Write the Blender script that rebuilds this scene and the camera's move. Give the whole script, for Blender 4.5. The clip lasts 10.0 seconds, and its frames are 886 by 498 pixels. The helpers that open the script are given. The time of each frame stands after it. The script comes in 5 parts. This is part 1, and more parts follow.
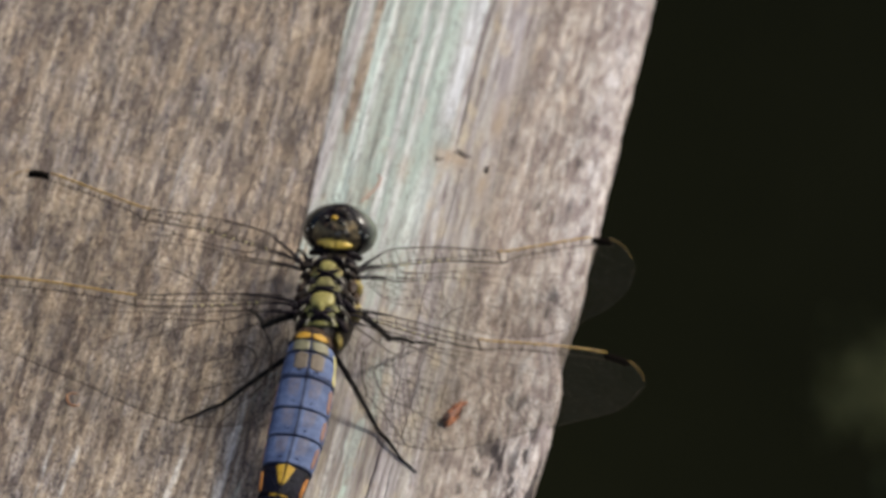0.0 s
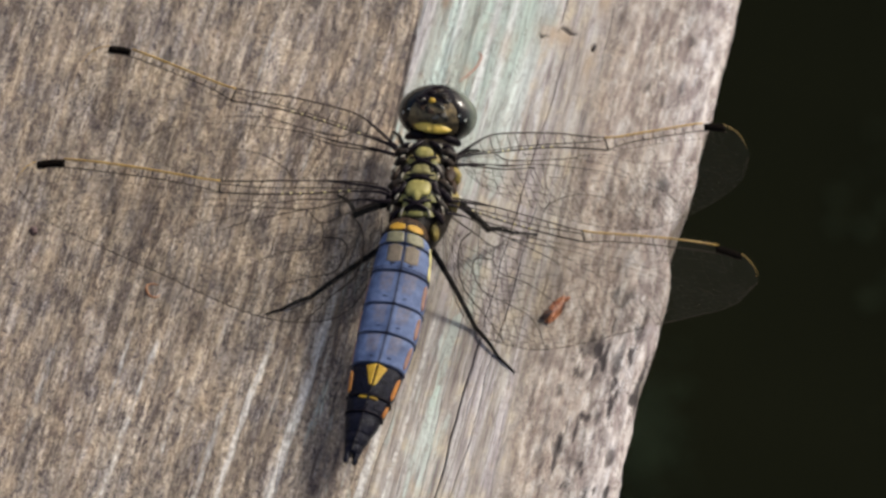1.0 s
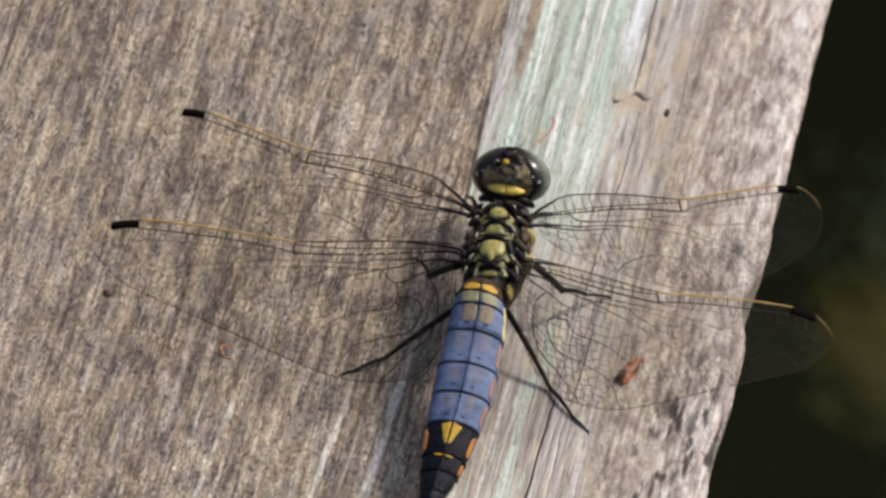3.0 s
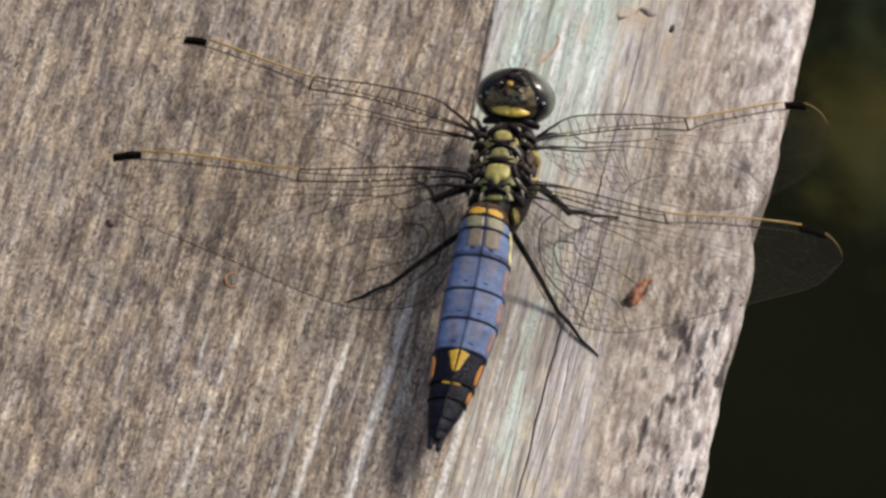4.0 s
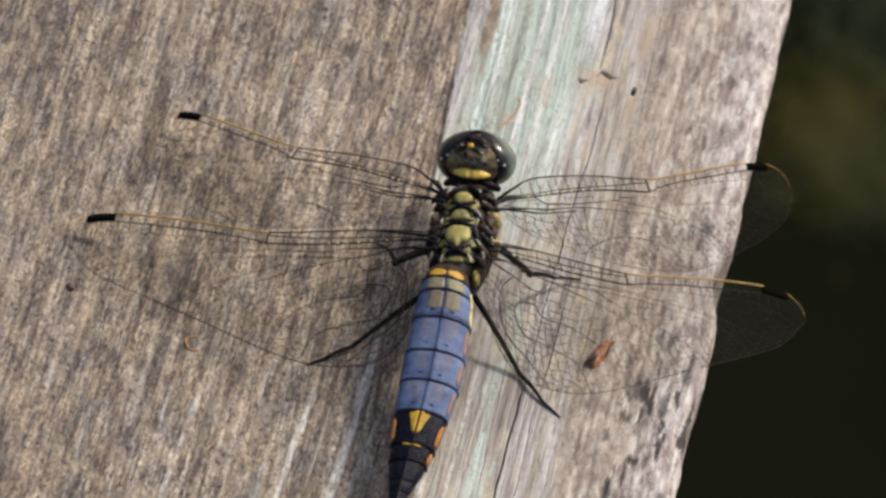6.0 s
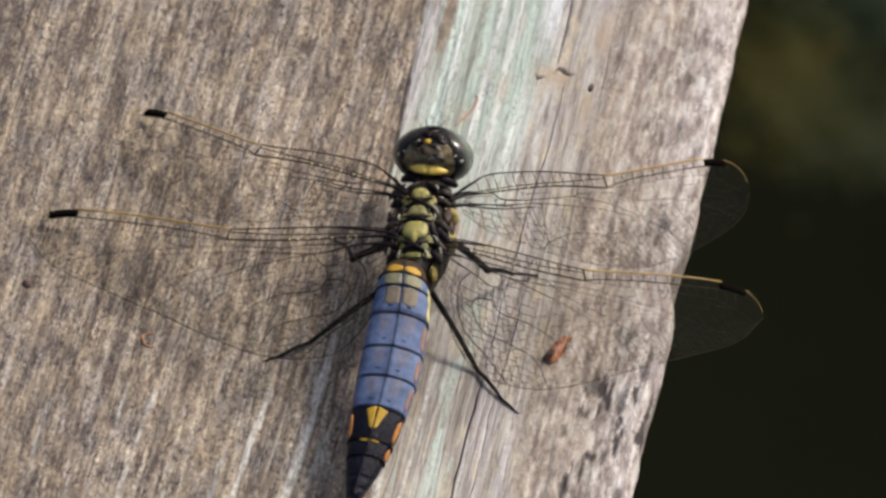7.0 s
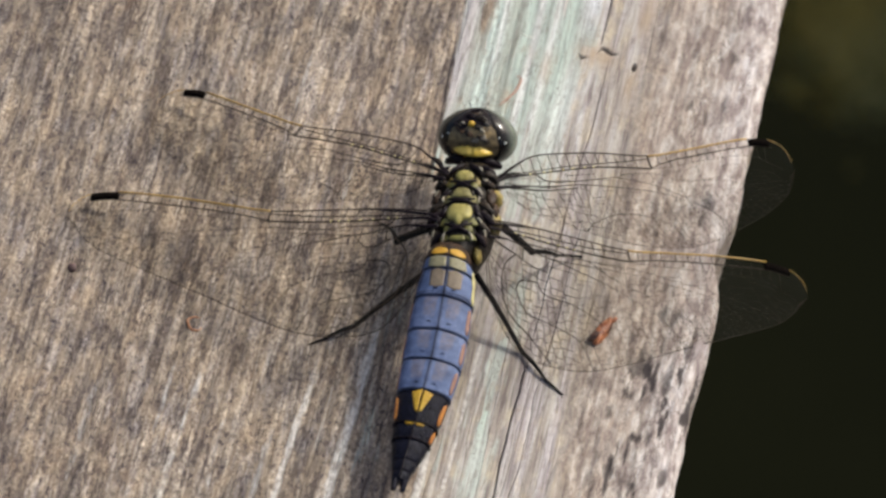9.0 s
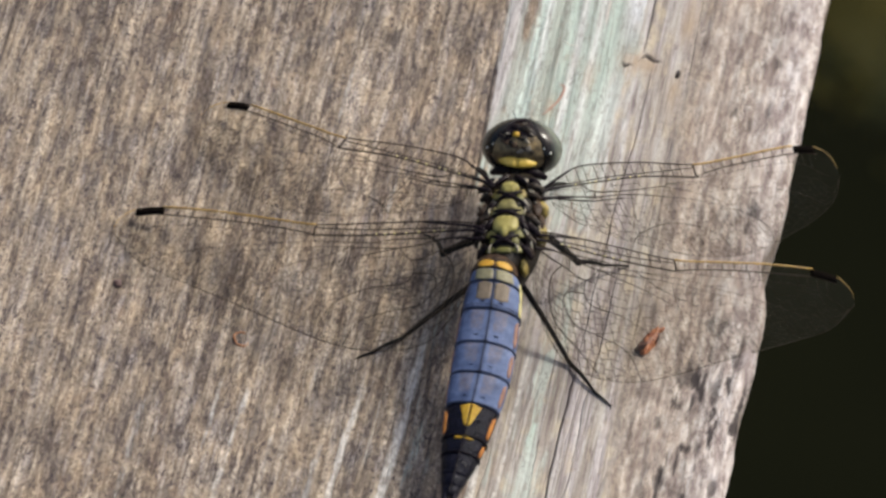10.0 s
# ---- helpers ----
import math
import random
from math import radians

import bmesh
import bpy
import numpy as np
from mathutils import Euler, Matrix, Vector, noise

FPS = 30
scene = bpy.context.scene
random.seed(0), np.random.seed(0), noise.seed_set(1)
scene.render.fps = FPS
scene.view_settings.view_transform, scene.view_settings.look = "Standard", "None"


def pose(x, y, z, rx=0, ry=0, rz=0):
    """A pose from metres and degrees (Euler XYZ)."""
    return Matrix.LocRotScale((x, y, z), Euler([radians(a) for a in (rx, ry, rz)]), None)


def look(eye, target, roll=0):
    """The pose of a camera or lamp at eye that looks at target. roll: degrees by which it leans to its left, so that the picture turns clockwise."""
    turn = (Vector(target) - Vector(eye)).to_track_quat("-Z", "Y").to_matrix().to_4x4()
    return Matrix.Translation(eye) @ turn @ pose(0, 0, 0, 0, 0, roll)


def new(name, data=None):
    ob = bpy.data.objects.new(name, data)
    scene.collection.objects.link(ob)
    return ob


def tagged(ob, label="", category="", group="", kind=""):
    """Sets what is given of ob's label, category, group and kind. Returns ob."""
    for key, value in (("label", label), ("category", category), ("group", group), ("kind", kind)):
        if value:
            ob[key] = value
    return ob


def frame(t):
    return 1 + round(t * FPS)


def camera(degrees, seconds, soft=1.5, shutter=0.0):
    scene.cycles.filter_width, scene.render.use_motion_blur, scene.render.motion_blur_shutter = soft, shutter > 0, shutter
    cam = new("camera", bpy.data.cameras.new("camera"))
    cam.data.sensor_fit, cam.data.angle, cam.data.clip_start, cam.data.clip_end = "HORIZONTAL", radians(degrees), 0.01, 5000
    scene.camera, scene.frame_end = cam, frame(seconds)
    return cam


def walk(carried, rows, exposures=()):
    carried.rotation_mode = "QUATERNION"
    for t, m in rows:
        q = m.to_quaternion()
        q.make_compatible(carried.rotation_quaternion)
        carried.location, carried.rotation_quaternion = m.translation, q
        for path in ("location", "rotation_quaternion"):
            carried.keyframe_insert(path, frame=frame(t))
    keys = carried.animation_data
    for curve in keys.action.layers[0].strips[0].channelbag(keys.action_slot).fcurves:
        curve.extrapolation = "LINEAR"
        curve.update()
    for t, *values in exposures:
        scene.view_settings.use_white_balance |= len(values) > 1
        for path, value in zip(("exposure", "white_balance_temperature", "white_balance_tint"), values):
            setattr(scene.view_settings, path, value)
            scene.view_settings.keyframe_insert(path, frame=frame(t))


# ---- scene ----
cam = camera(8.0, 10.0, soft=2.9)
cam.data.dof.use_dof = True
cam.data.dof.focus_distance = 0.647
cam.data.dof.aperture_fstop = 58.0

walk(cam, [
    (0.0, look((0.00119, -0.43612, 0.55072), (0.01035, -0.01473, 0.03638), 15.842)),
    (0.1, look((0.00001, -0.44701, 0.56278), (0.00735, -0.02750, 0.04687), 15.949)),
    (0.2, look((-0.00087, -0.44012, 0.55259), (0.00544, -0.02698, 0.03155), 16.449)),
    (0.3, look((-0.00145, -0.42744, 0.54529), (0.00500, -0.01950, 0.02017), 16.022)),
    (0.4, look((-0.00250, -0.41970, 0.54133), (0.00353, -0.01479, 0.01388), 16.510)),
    (0.5, look((-0.00489, -0.40514, 0.52911), (0.00390, -0.00334, -0.00069), 16.220)),
    (0.6, look((-0.00409, -0.40471, 0.52838), (0.00228, -0.00081, 0.00015), 16.229)),
    (0.7, look((-0.00343, -0.40421, 0.52791), (0.00292, -0.00084, -0.00072), 16.237)),
    (0.9, look((-0.00236, -0.40304, 0.52751), (0.00386, -0.00079, -0.00197), 16.254)),
    (1.0, look((-0.00191, -0.40234, 0.52758), (0.00368, -0.00137, -0.00288), 16.262)),
    (1.1, look((-0.00174, -0.40137, 0.52599), (0.00452, -0.00064, -0.00465), 16.221)),
    (1.2, look((-0.00162, -0.40025, 0.52464), (0.00490, 0.00072, -0.00582), 16.180)),
    (1.3, look((-0.00156, -0.39895, 0.52349), (0.00512, 0.00180, -0.00712), 16.140)),
    (1.5, look((-0.00156, -0.39593, 0.52159), (0.00492, 0.00295, -0.01044), 16.058)),
    (1.7, look((-0.00181, -0.39747, 0.52039), (0.00450, 0.00336, -0.01017), 15.797)),
    (1.8, look((-0.00200, -0.39802, 0.51992), (0.00362, 0.00380, -0.00991), 15.667)),
    (1.9, look((-0.00226, -0.39835, 0.51954), (0.00155, 0.00499, -0.00913), 15.536)),
    (2.0, look((-0.00261, -0.39850, 0.51927), (-0.00028, 0.00685, -0.00788), 15.406)),
    (2.1, look((-0.00238, -0.39877, 0.51905), (-0.00104, 0.00766, -0.00728), 15.313)),
    (2.3, look((-0.00209, -0.39895, 0.51876), (-0.00227, 0.00845, -0.00682), 15.126)),
    (2.4, look((-0.00202, -0.39887, 0.51868), (-0.00029, 0.00785, -0.00742), 15.033)),
    (2.5, look((-0.00202, -0.39862, 0.51867), (-0.00185, 0.00888, -0.00682), 14.940)),
    (2.7, look((-0.00088, -0.40413, 0.51888), (-0.00313, 0.00745, -0.00342), 14.859)),
    (2.8, look((-0.00034, -0.40687, 0.51902), (-0.00330, 0.00611, -0.00217), 14.819)),
    (2.9, look((0.00018, -0.40967, 0.51917), (-0.00489, 0.00461, -0.00097), 14.778)),
    (3.0, look((0.00071, -0.41261, 0.51932), (-0.00556, 0.00213, -0.00044), 14.738)),
    (3.2, look((0.00155, -0.40485, 0.51629), (-0.00360, 0.00294, -0.00896), 14.570)),
    (4.3, look((-0.00025, -0.39993, 0.52108), (-0.00438, 0.00022, -0.01002), 14.001)),
    (4.5, look((-0.00027, -0.39725, 0.52021), (-0.00433, 0.00169, -0.01179), 14.092)),
    (4.7, look((0.00054, -0.39819, 0.51989), (-0.00218, 0.00217, -0.01105), 14.138)),
    (4.9, look((0.00139, -0.39873, 0.51978), (-0.00195, 0.00286, -0.01023), 14.185)),
    (5.0, look((0.00186, -0.39881, 0.51982), (-0.00149, 0.00274, -0.01022), 14.208)),
    (5.3, look((0.00285, -0.39953, 0.51843), (-0.00173, 0.00389, -0.01018), 13.946)),
    (5.5, look((0.00371, -0.39972, 0.51761), (-0.00140, 0.00467, -0.01026), 13.771)),
    (5.7, look((0.00541, -0.40337, 0.51728), (-0.00258, 0.00495, -0.00751), 13.376)),
    (6.8, look((0.00573, -0.40532, 0.51505), (0.00215, 0.00696, -0.00669), 13.628)),
    (7.0, look((0.00619, -0.40577, 0.51450), (0.00255, 0.00724, -0.00667), 13.674)),
    (7.2, look((0.00518, -0.40582, 0.51508), (0.00377, 0.00860, -0.00496), 13.824)),
    (7.3, look((0.00487, -0.40591, 0.51529), (0.00710, 0.00946, -0.00400), 13.898)),
    (7.4, look((0.00472, -0.40606, 0.51544), (0.00763, 0.01000, -0.00330), 13.973)),
    (7.5, look((0.00474, -0.40627, 0.51551), (0.00689, 0.01012, -0.00296), 14.048)),
    (7.6, look((0.00418, -0.40531, 0.51565), (0.00718, 0.01009, -0.00361), 14.029)),
    (7.7, look((0.00377, -0.40439, 0.51574), (0.00512, 0.01002, -0.00432), 14.010)),
    (7.8, look((0.00349, -0.40348, 0.51578), (0.00483, 0.00972, -0.00525), 13.991)),
    (8.0, look((0.00318, -0.40163, 0.51577), (0.00356, 0.00625, -0.00943), 13.954)),
    (8.2, look((0.00351, -0.40175, 0.51610), (0.00342, 0.00762, -0.00794), 13.790)),
    (8.3, look((0.00380, -0.40174, 0.51625), (0.00313, 0.00768, -0.00774), 13.709)),
    (8.4, look((0.00423, -0.40167, 0.51638), (0.00244, 0.00828, -0.00720), 13.627)),
    (8.5, look((0.00480, -0.40152, 0.51650), (0.00221, 0.00763, -0.00771), 13.545)),
    (8.6, look((0.00464, -0.40177, 0.51679), (0.00190, 0.00736, -0.00743), 13.453)),
    (8.8, look((0.00466, -0.40211, 0.51738), (0.00205, 0.00715, -0.00674), 13.268)),
    (8.9, look((0.00483, -0.40222, 0.51768), (0.00241, 0.00491, -0.00810), 13.176)),
    (9.0, look((0.00517, -0.40226, 0.51800), (-0.00149, 0.00444, -0.00807), 13.084)),
    (9.2, look((0.00432, -0.40175, 0.51856), (-0.00211, 0.00452, -0.00785), 13.093)),
    (9.3, look((0.00405, -0.40140, 0.51889), (-0.00251, 0.00421, -0.00803), 13.097)),
    (9.5, look((0.00380, -0.40052, 0.51964), (-0.00235, 0.00274, -0.00907), 13.106)),
    (9.7, look((0.00220, -0.39957, 0.51929), (-0.00286, 0.00327, -0.00976), 12.839)),
    (9.8, look((0.00147, -0.39894, 0.51919), (-0.00317, 0.00370, -0.01002), 12.705)),
    (10.0, look((0.00013, -0.39733, 0.51915), (-0.00637, 0.00569, -0.00974), 12.437)),
], exposures=[(0.0, -0.34), (0.6, -0.33), (1.5, -0.10), (2.2, -0.10), (3.0, -0.16), (5.0, -0.17), (10.0, -0.12)])

# ---------------------------------------------------------------- light
SUN = Vector((0.62, 0.70, 1.0)).normalized()
world = bpy.data.worlds.new("world")
scene.world = world
world.use_nodes = True
sky = world.node_tree.nodes.new("ShaderNodeTexSky")
sky.sky_type = "NISHITA"
sky.sun_disc = False
sky.dust_density = 5.0
sky.sun_elevation = math.asin(SUN.z)
sky.sun_rotation = math.atan2(SUN.x, SUN.y)
world.node_tree.nodes["Background"].inputs["Strength"].default_value = 0.15
world.node_tree.links.new(sky.outputs[0], world.node_tree.nodes["Background"].inputs["Color"])
sun = new("sun", bpy.data.lights.new("sun", "SUN"))
sun.data.energy = 3.05
sun.data.angle = radians(10.0)
sun.data.color = (0.985, 0.965, 0.875)
sun.matrix_world = look(SUN * 3, (0, 0, 0))

# ---------------------------------------------------------------- materials
MM = 0.001


class Mat:
    """A small writer of node materials in object space, with lengths in millimetres."""

    def __init__(self, name, rough=0.6, metal=0.0, spec=0.5, coat=0.0):
        self.m = bpy.data.materials.new(name)
        self.m.use_nodes = True
        self.t = self.m.node_tree
        self.b = self.t.nodes["Principled BSDF"]
        self.b.inputs["Roughness"].default_value = rough
        self.b.inputs["Metallic"].default_value = metal
        self.b.inputs["Specular IOR Level"].default_value = spec
        self.b.inputs["Coat Weight"].default_value = coat
        self.b.inputs["Coat Roughness"].default_value = 0.08
        self.co = self.t.nodes.new("ShaderNodeTexCoord").outputs["Object"]

    def put(self, socket, value):
        if isinstance(value, bpy.types.NodeSocket):
            self.t.links.new(value, socket)
        else:
            socket.default_value = (*value, 1) if isinstance(value, tuple) and len(value) == 3 and socket.type == "RGBA" else value

    def noise(self, size, detail=4.0, rough=0.55, seed=0.0, lac=2.0, dist=0.0):
        """Noise with features of the given size in mm: a number, or one for each axis."""
        sx, sy, sz = size if isinstance(size, tuple) else (size,) * 3
        mp = self.t.nodes.new("ShaderNodeMapping")
        mp.inputs["Scale"].default_value = (1 / (sx * MM), 1 / (sy * MM), 1 / (sz * MM))
        mp.inputs["Location"].default_value = (seed * 7.3, seed * 3.1, seed * 5.7)
        self.t.links.new(self.co, mp.inputs[0])
        n = self.t.nodes.new("ShaderNodeTexNoise")
        n.inputs["Scale"].default_value = 1.0
        n.inputs["Detail"].default_value = detail
        n.inputs["Roughness"].default_value = rough
        n.inputs["Lacunarity"].default_value = lac
        n.inputs["Distortion"].default_value = dist
        self.t.links.new(mp.outputs[0], n.inputs["Vector"])
        return n.outputs["Fac"]

    def ramp(self, fac, *stops):
        r = self.t.nodes.new("ShaderNodeValToRGB")
        while len(r.color_ramp.elements) < len(stops):
            r.color_ramp.elements.new(0.5)
        for e, (p, c) in zip(r.color_ramp.elements, stops):
            e.position = p
            e.color = (*c, 1) if isinstance(c, tuple) else (c, c, c, 1)
        self.t.links.new(fac, r.inputs[0])
        return r.outputs[0]

    def mix(self, fac, a, b, kind="MIX"):
        n = self.t.nodes.new("ShaderNodeMix")
        n.data_type, n.blend_type = "RGBA", kind
        self.put(n.inputs[0], fac)
        self.put(n.inputs[6], a)
        self.put(n.inputs[7], b)
        return n.outputs[2]

    def calc(self, op, a, b=0.0):
        n = self.t.nodes.new("ShaderNodeMath")
        n.operation = op
        n.use_clamp = op in ("MULTIPLY_ADD",)
        self.put(n.inputs[0], a)
        self.put(n.inputs[1], b)
        return n.outputs[0]

    def hairline(self, size, width, seed, detail=3.0, rough=0.5):
        """Thin wavy lines of the given spacing in mm, from 0 to 1."""
        n = self.noise(size, detail, rough, seed)
        return self.ramp(self.calc("ABSOLUTE", self.calc("SUBTRACT", n, 0.5)), (0.0, 1.0), (width, 0.0))

    def attr_color(self, name):
        n = self.t.nodes.new("ShaderNodeAttribute")
        n.attribute_name = name
        return n.outputs["Color"]

    def attr(self, name, channel=0):
        n = self.t.nodes.new("ShaderNodeAttribute")
        n.attribute_name = name
        s = self.t.nodes.new("ShaderNodeSeparateColor")
        self.t.links.new(n.outputs["Color"], s.inputs[0])
        return s.outputs[channel]

    def bump(self, height, strength, mm):
        n = self.t.nodes.new("ShaderNodeBump")
        n.inputs["Strength"].default_value = strength
        n.inputs["Distance"].default_value = mm * MM
        self.t.links.new(height, n.inputs["Height"])
        self.t.links.new(n.outputs[0], self.b.inputs["Normal"])
        return self

    def color(self, value):
        self.put(self.b.inputs["Base Color"], value)
        return self

    def rough(self, value):
        self.put(self.b.inputs["Roughness"], value)
        return self


def speckled(name, a, b, size, rough=0.5, spec=0.5, coat=0.0, relief=0.03, lo=0.35, hi=0.65):
    """Two tones in patches of the given size in mm, with a fine relief."""
    k = Mat(name, rough=rough, spec=spec, coat=coat)
    big, small = k.noise(size, 5), k.noise(size / 6, 3, seed=2)
    k.color(k.mix(k.calc("MULTIPLY", small, 0.5), k.ramp(big, (lo, a), (hi, b)), a))
    k.bump(small, 0.5, relief)
    return k.m


# weathered wood: long grain along y, old pale-green paint, dark cracks and pits
k = Mat("weathered_wood", rough=0.85, spec=0.25)
grain = k.noise((0.85, 2.3, 3.0), 5, 0.62, 1)
fibre = k.noise((0.42, 1.25, 1.0), 5, 0.66, 2)
patch = k.noise((6.0, 14.0, 6.0), 5, 0.6, 3)
cell = k.noise((0.46, 0.66, 0.6), 4, 0.64, 4)
speck = k.noise((0.30, 0.42, 0.5), 3, 0.6, 11)
dash = k.noise((0.62, 4.2, 1.0), 4, 0.6, 12)
wood = k.ramp(grain, (0.35, (0.080, 0.058, 0.048)), (0.44, (0.19, 0.146, 0.112)), (0.52, (0.32, 0.253, 0.185)), (0.64, (0.50, 0.415, 0.32)))
grey = k.ramp(fibre, (0.30, (0.13, 0.103, 0.09)), (0.5, (0.245, 0.20, 0.165)), (0.70, (0.40, 0.337, 0.28)))
wood = k.mix(k.ramp(patch, (0.40, 0.1), (0.64, 0.7)), wood, grey)
stripe = k.noise((0.8, 22.0, 2.0), 4, 0.6, 16)
wood = k.mix(k.ramp(stripe, (0.36, 0.8), (0.49, 0.0)), wood, (0.095, 0.072, 0.060))
wood = k.mix(k.ramp(dash, (0.56, 0.0), (0.69, 0.6)), wood, (0.50, 0.43, 0.35))
wood = k.mix(k.ramp(cell, (0.36, 0.6), (0.47, 0.0)), wood, (0.115, 0.086, 0.070))
wood = k.mix(k.ramp(cell, (0.55, 0.0), (0.68, 0.42)), wood, (0.50, 0.415, 0.32))
# long pale ridges, grey-lilac flecks worn smooth, long dark furrows, broad lighter and darker areas
wood = k.mix(k.ramp(k.noise((1.15, 30.0, 3.0), 4, 0.58, 32), (0.50, 0.0), (0.59, 0.78)), wood, k.ramp(cell, (0.38, (0.33, 0.275, 0.225)), (0.58, (0.54, 0.46, 0.375))))
wood = k.mix(k.ramp(k.noise((1.35, 36.0, 3.0), 4, 0.6, 31), (0.38, 0.80), (0.475, 0.0)), wood, k.ramp(fibre, (0.35, (0.10, 0.075, 0.06)), (0.65, (0.22, 0.17, 0.135))))
wood = k.mix(k.ramp(k.noise((1.0, 5.6, 2.0), 4, 0.6, 21), (0.55, 0.0), (0.66, 0.55)), wood, (0.45, 0.40, 0.37))
wood = k.mix(k.ramp(k.noise((0.9, 3.4, 2.0), 4, 0.62, 33), (0.33, 0.55), (0.43, 0.0)), wood, (0.15, 0.125, 0.125))
furrow = k.calc("MULTIPLY", k.ramp(k.noise((4.0, 18.0, 4.0), 3, 0.6, 35), (0.40, 0.0), (0.54, 1.0)), k.hairline((1.9, 48.0, 4.0), 0.026, 34, 4, 0.6))
wood = k.mix(k.calc("MULTIPLY", furrow, 0.85), wood, (0.055, 0.041, 0.036))
wood = k.mix(1.0, wood, k.ramp(k.noise((16.0, 44.0, 9.0), 3, 0.55, 41), (0.34, 0.80), (0.66, 1.10)), "MULTIPLY")
split = k.calc("MULTIPLY", k.ramp(k.noise((5.0, 9.0, 4.0), 3, 0.6, 22), (0.40, 0.0), (0.55, 1.0)), k.hairline((1.25, 7.0, 3.0), 0.036, 23, 4, 0.62))
split2 = k.calc("MULTIPLY", k.ramp(k.noise((3.0, 6.0, 4.0), 3, 0.6, 24), (0.44, 0.0), (0.58, 1.0)), k.hairline((0.62, 2.1, 3.0), 0.048, 25, 4, 0.6))
wood = k.mix(k.calc("MULTIPLY", split, 0.85), wood, (0.060, 0.044, 0.040))
wood = k.mix(k.calc("MULTIPLY", split2, 0.6), wood, (0.085, 0.064, 0.056))
wood = k.mix(k.ramp(speck, (0.32, 0.7), (0.42, 0.0)), wood, (0.075, 0.055, 0.055))
paint_s = k.ramp(k.noise((0.42, 16.0, 3.0), 4, 0.6, 5), (0.32, 0.62), (0.5, 0.98), (0.68, 1.22))
paint_c = k.mix(1.0, k.attr_color("tint"), paint_s, "MULTIPLY")
paint_c = k.mix(k.ramp(k.noise((0.5, 1.2, 1.0), 4, 0.65, 13), (0.34, 0.6), (0.47, 0.0)), paint_c, (0.27, 0.25, 0.22))
paint_c = k.mix(k.calc("MULTIPLY", k.hairline((1.1, 13.0, 3.0), 0.022, 26), 0.6), paint_c, (0.15, 0.14, 0.125))
paint_c = k.mix(k.calc("MULTIPLY", k.calc("MULTIPLY", k.ramp(k.noise((2.4, 5.0, 4.0), 3, 0.6, 27), (0.48, 0.0), (0.60, 1.0)), k.hairline((0.8, 1.6, 1.5), 0.03, 28)), 0.7), paint_c, (0.16, 0.15, 0.13))
paint_f = k.calc("ADD", k.attr("marks", 0), k.calc("MULTIPLY", k.calc("SUBTRACT", k.noise((0.9, 9.0, 2.0), 6, 0.66, 6), 0.5), 1.9))
paint_f = k.ramp(paint_f, (0.40, 0.0), (0.62, 0.88))
bare_c = k.ramp(k.noise((0.7, 14.0, 2.0), 5, 0.6, 7), (0.32, (0.21, 0.178, 0.165)), (0.45, (0.365, 0.322, 0.295)), (0.57, (0.47, 0.43, 0.40)), (0.70, (0.64, 0.60, 0.565)))
bare_c = k.mix(k.ramp(k.noise((1.6, 3.5, 2.0), 4, 0.6, 14), (0.52, 0.0), (0.66, 0.62)), bare_c, (0.58, 0.49, 0.36))
bare_c = k.mix(1.0, bare_c, k.ramp(k.noise((1.5, 45.0, 3.0), 4, 0.55, 44), (0.40, (0.92, 0.905, 0.85)), (0.5, (0.98, 1.0, 0.99)), (0.60, (1.0, 1.0, 1.06))), "MULTIPLY")
bare_c = k.mix(k.calc("MULTIPLY", k.hairline((0.62, 16.0, 3.0), 0.036, 29), 0.78), bare_c, (0.15, 0.12, 0.115))
bare_c = k.mix(k.ramp(cell, (0.36, 0.4), (0.48, 0.0)), bare_c, (0.22, 0.18, 0.16))
pale = k.ramp(k.noise((0.85, 2.6, 2.0), 5, 0.62, 9), (0.33, (0.21, 0.165, 0.155)), (0.42, (0.40, 0.335, 0.305)), (0.52, (0.56, 0.495, 0.445)), (0.64, (0.73, 0.68, 0.645)))
pale = k.mix(k.ramp(k.noise((1.8, 4.8, 3.0), 5, 0.60, 15), (0.37, 0.78), (0.46, 0.0)), pale, (0.235, 0.185, 0.175))
pale = k.mix(k.calc("MULTIPLY", split2, 0.75), pale, (0.10, 0.076, 0.07))
pale = k.mix(k.ramp(stripe, (0.36, 0.45), (0.47, 0.0)), pale, (0.26, 0.20, 0.185))
pale = k.mix(k.ramp(speck, (0.32, 0.35), (0.42, 0.0)), pale, (0.15, 0.11, 0.10))
grit = k.noise((0.34, 0.52, 0.5), 5, 0.7, 37)
wood = k.mix(k.ramp(k.noise((0.75, 1.7, 1.2), 5, 0.65, 38), (0.50, 0.0), (0.63, 0.30)), wood, (0.46, 0.37, 0.265))
wood = k.mix(1.0, wood, k.ramp(grit, (0.37, 0.52), (0.46, 0.94), (0.64, 1.42)), "MULTIPLY")
wood = k.mix(k.ramp(k.noise((0.55, 1.0, 0.8), 4, 0.65, 39), (0.345, 0.92), (0.41, 0.0)), wood, (0.055, 0.042, 0.045))
wood = k.mix(k.ramp(k.noise((0.75, 7.0, 2.0), 4, 0.62, 42), (0.53, 0.0), (0.64, 0.34)), wood, (0.44, 0.355, 0.26))
wood = k.mix(1.0, wood, k.ramp(k.noise((2.2, 6.5, 3.0), 4, 0.6, 43), (0.36, (0.70, 0.71, 0.765)), (0.5, (0.955, 0.95, 0.945)), (0.64, (1.18, 1.14, 1.07))), "MULTIPLY")
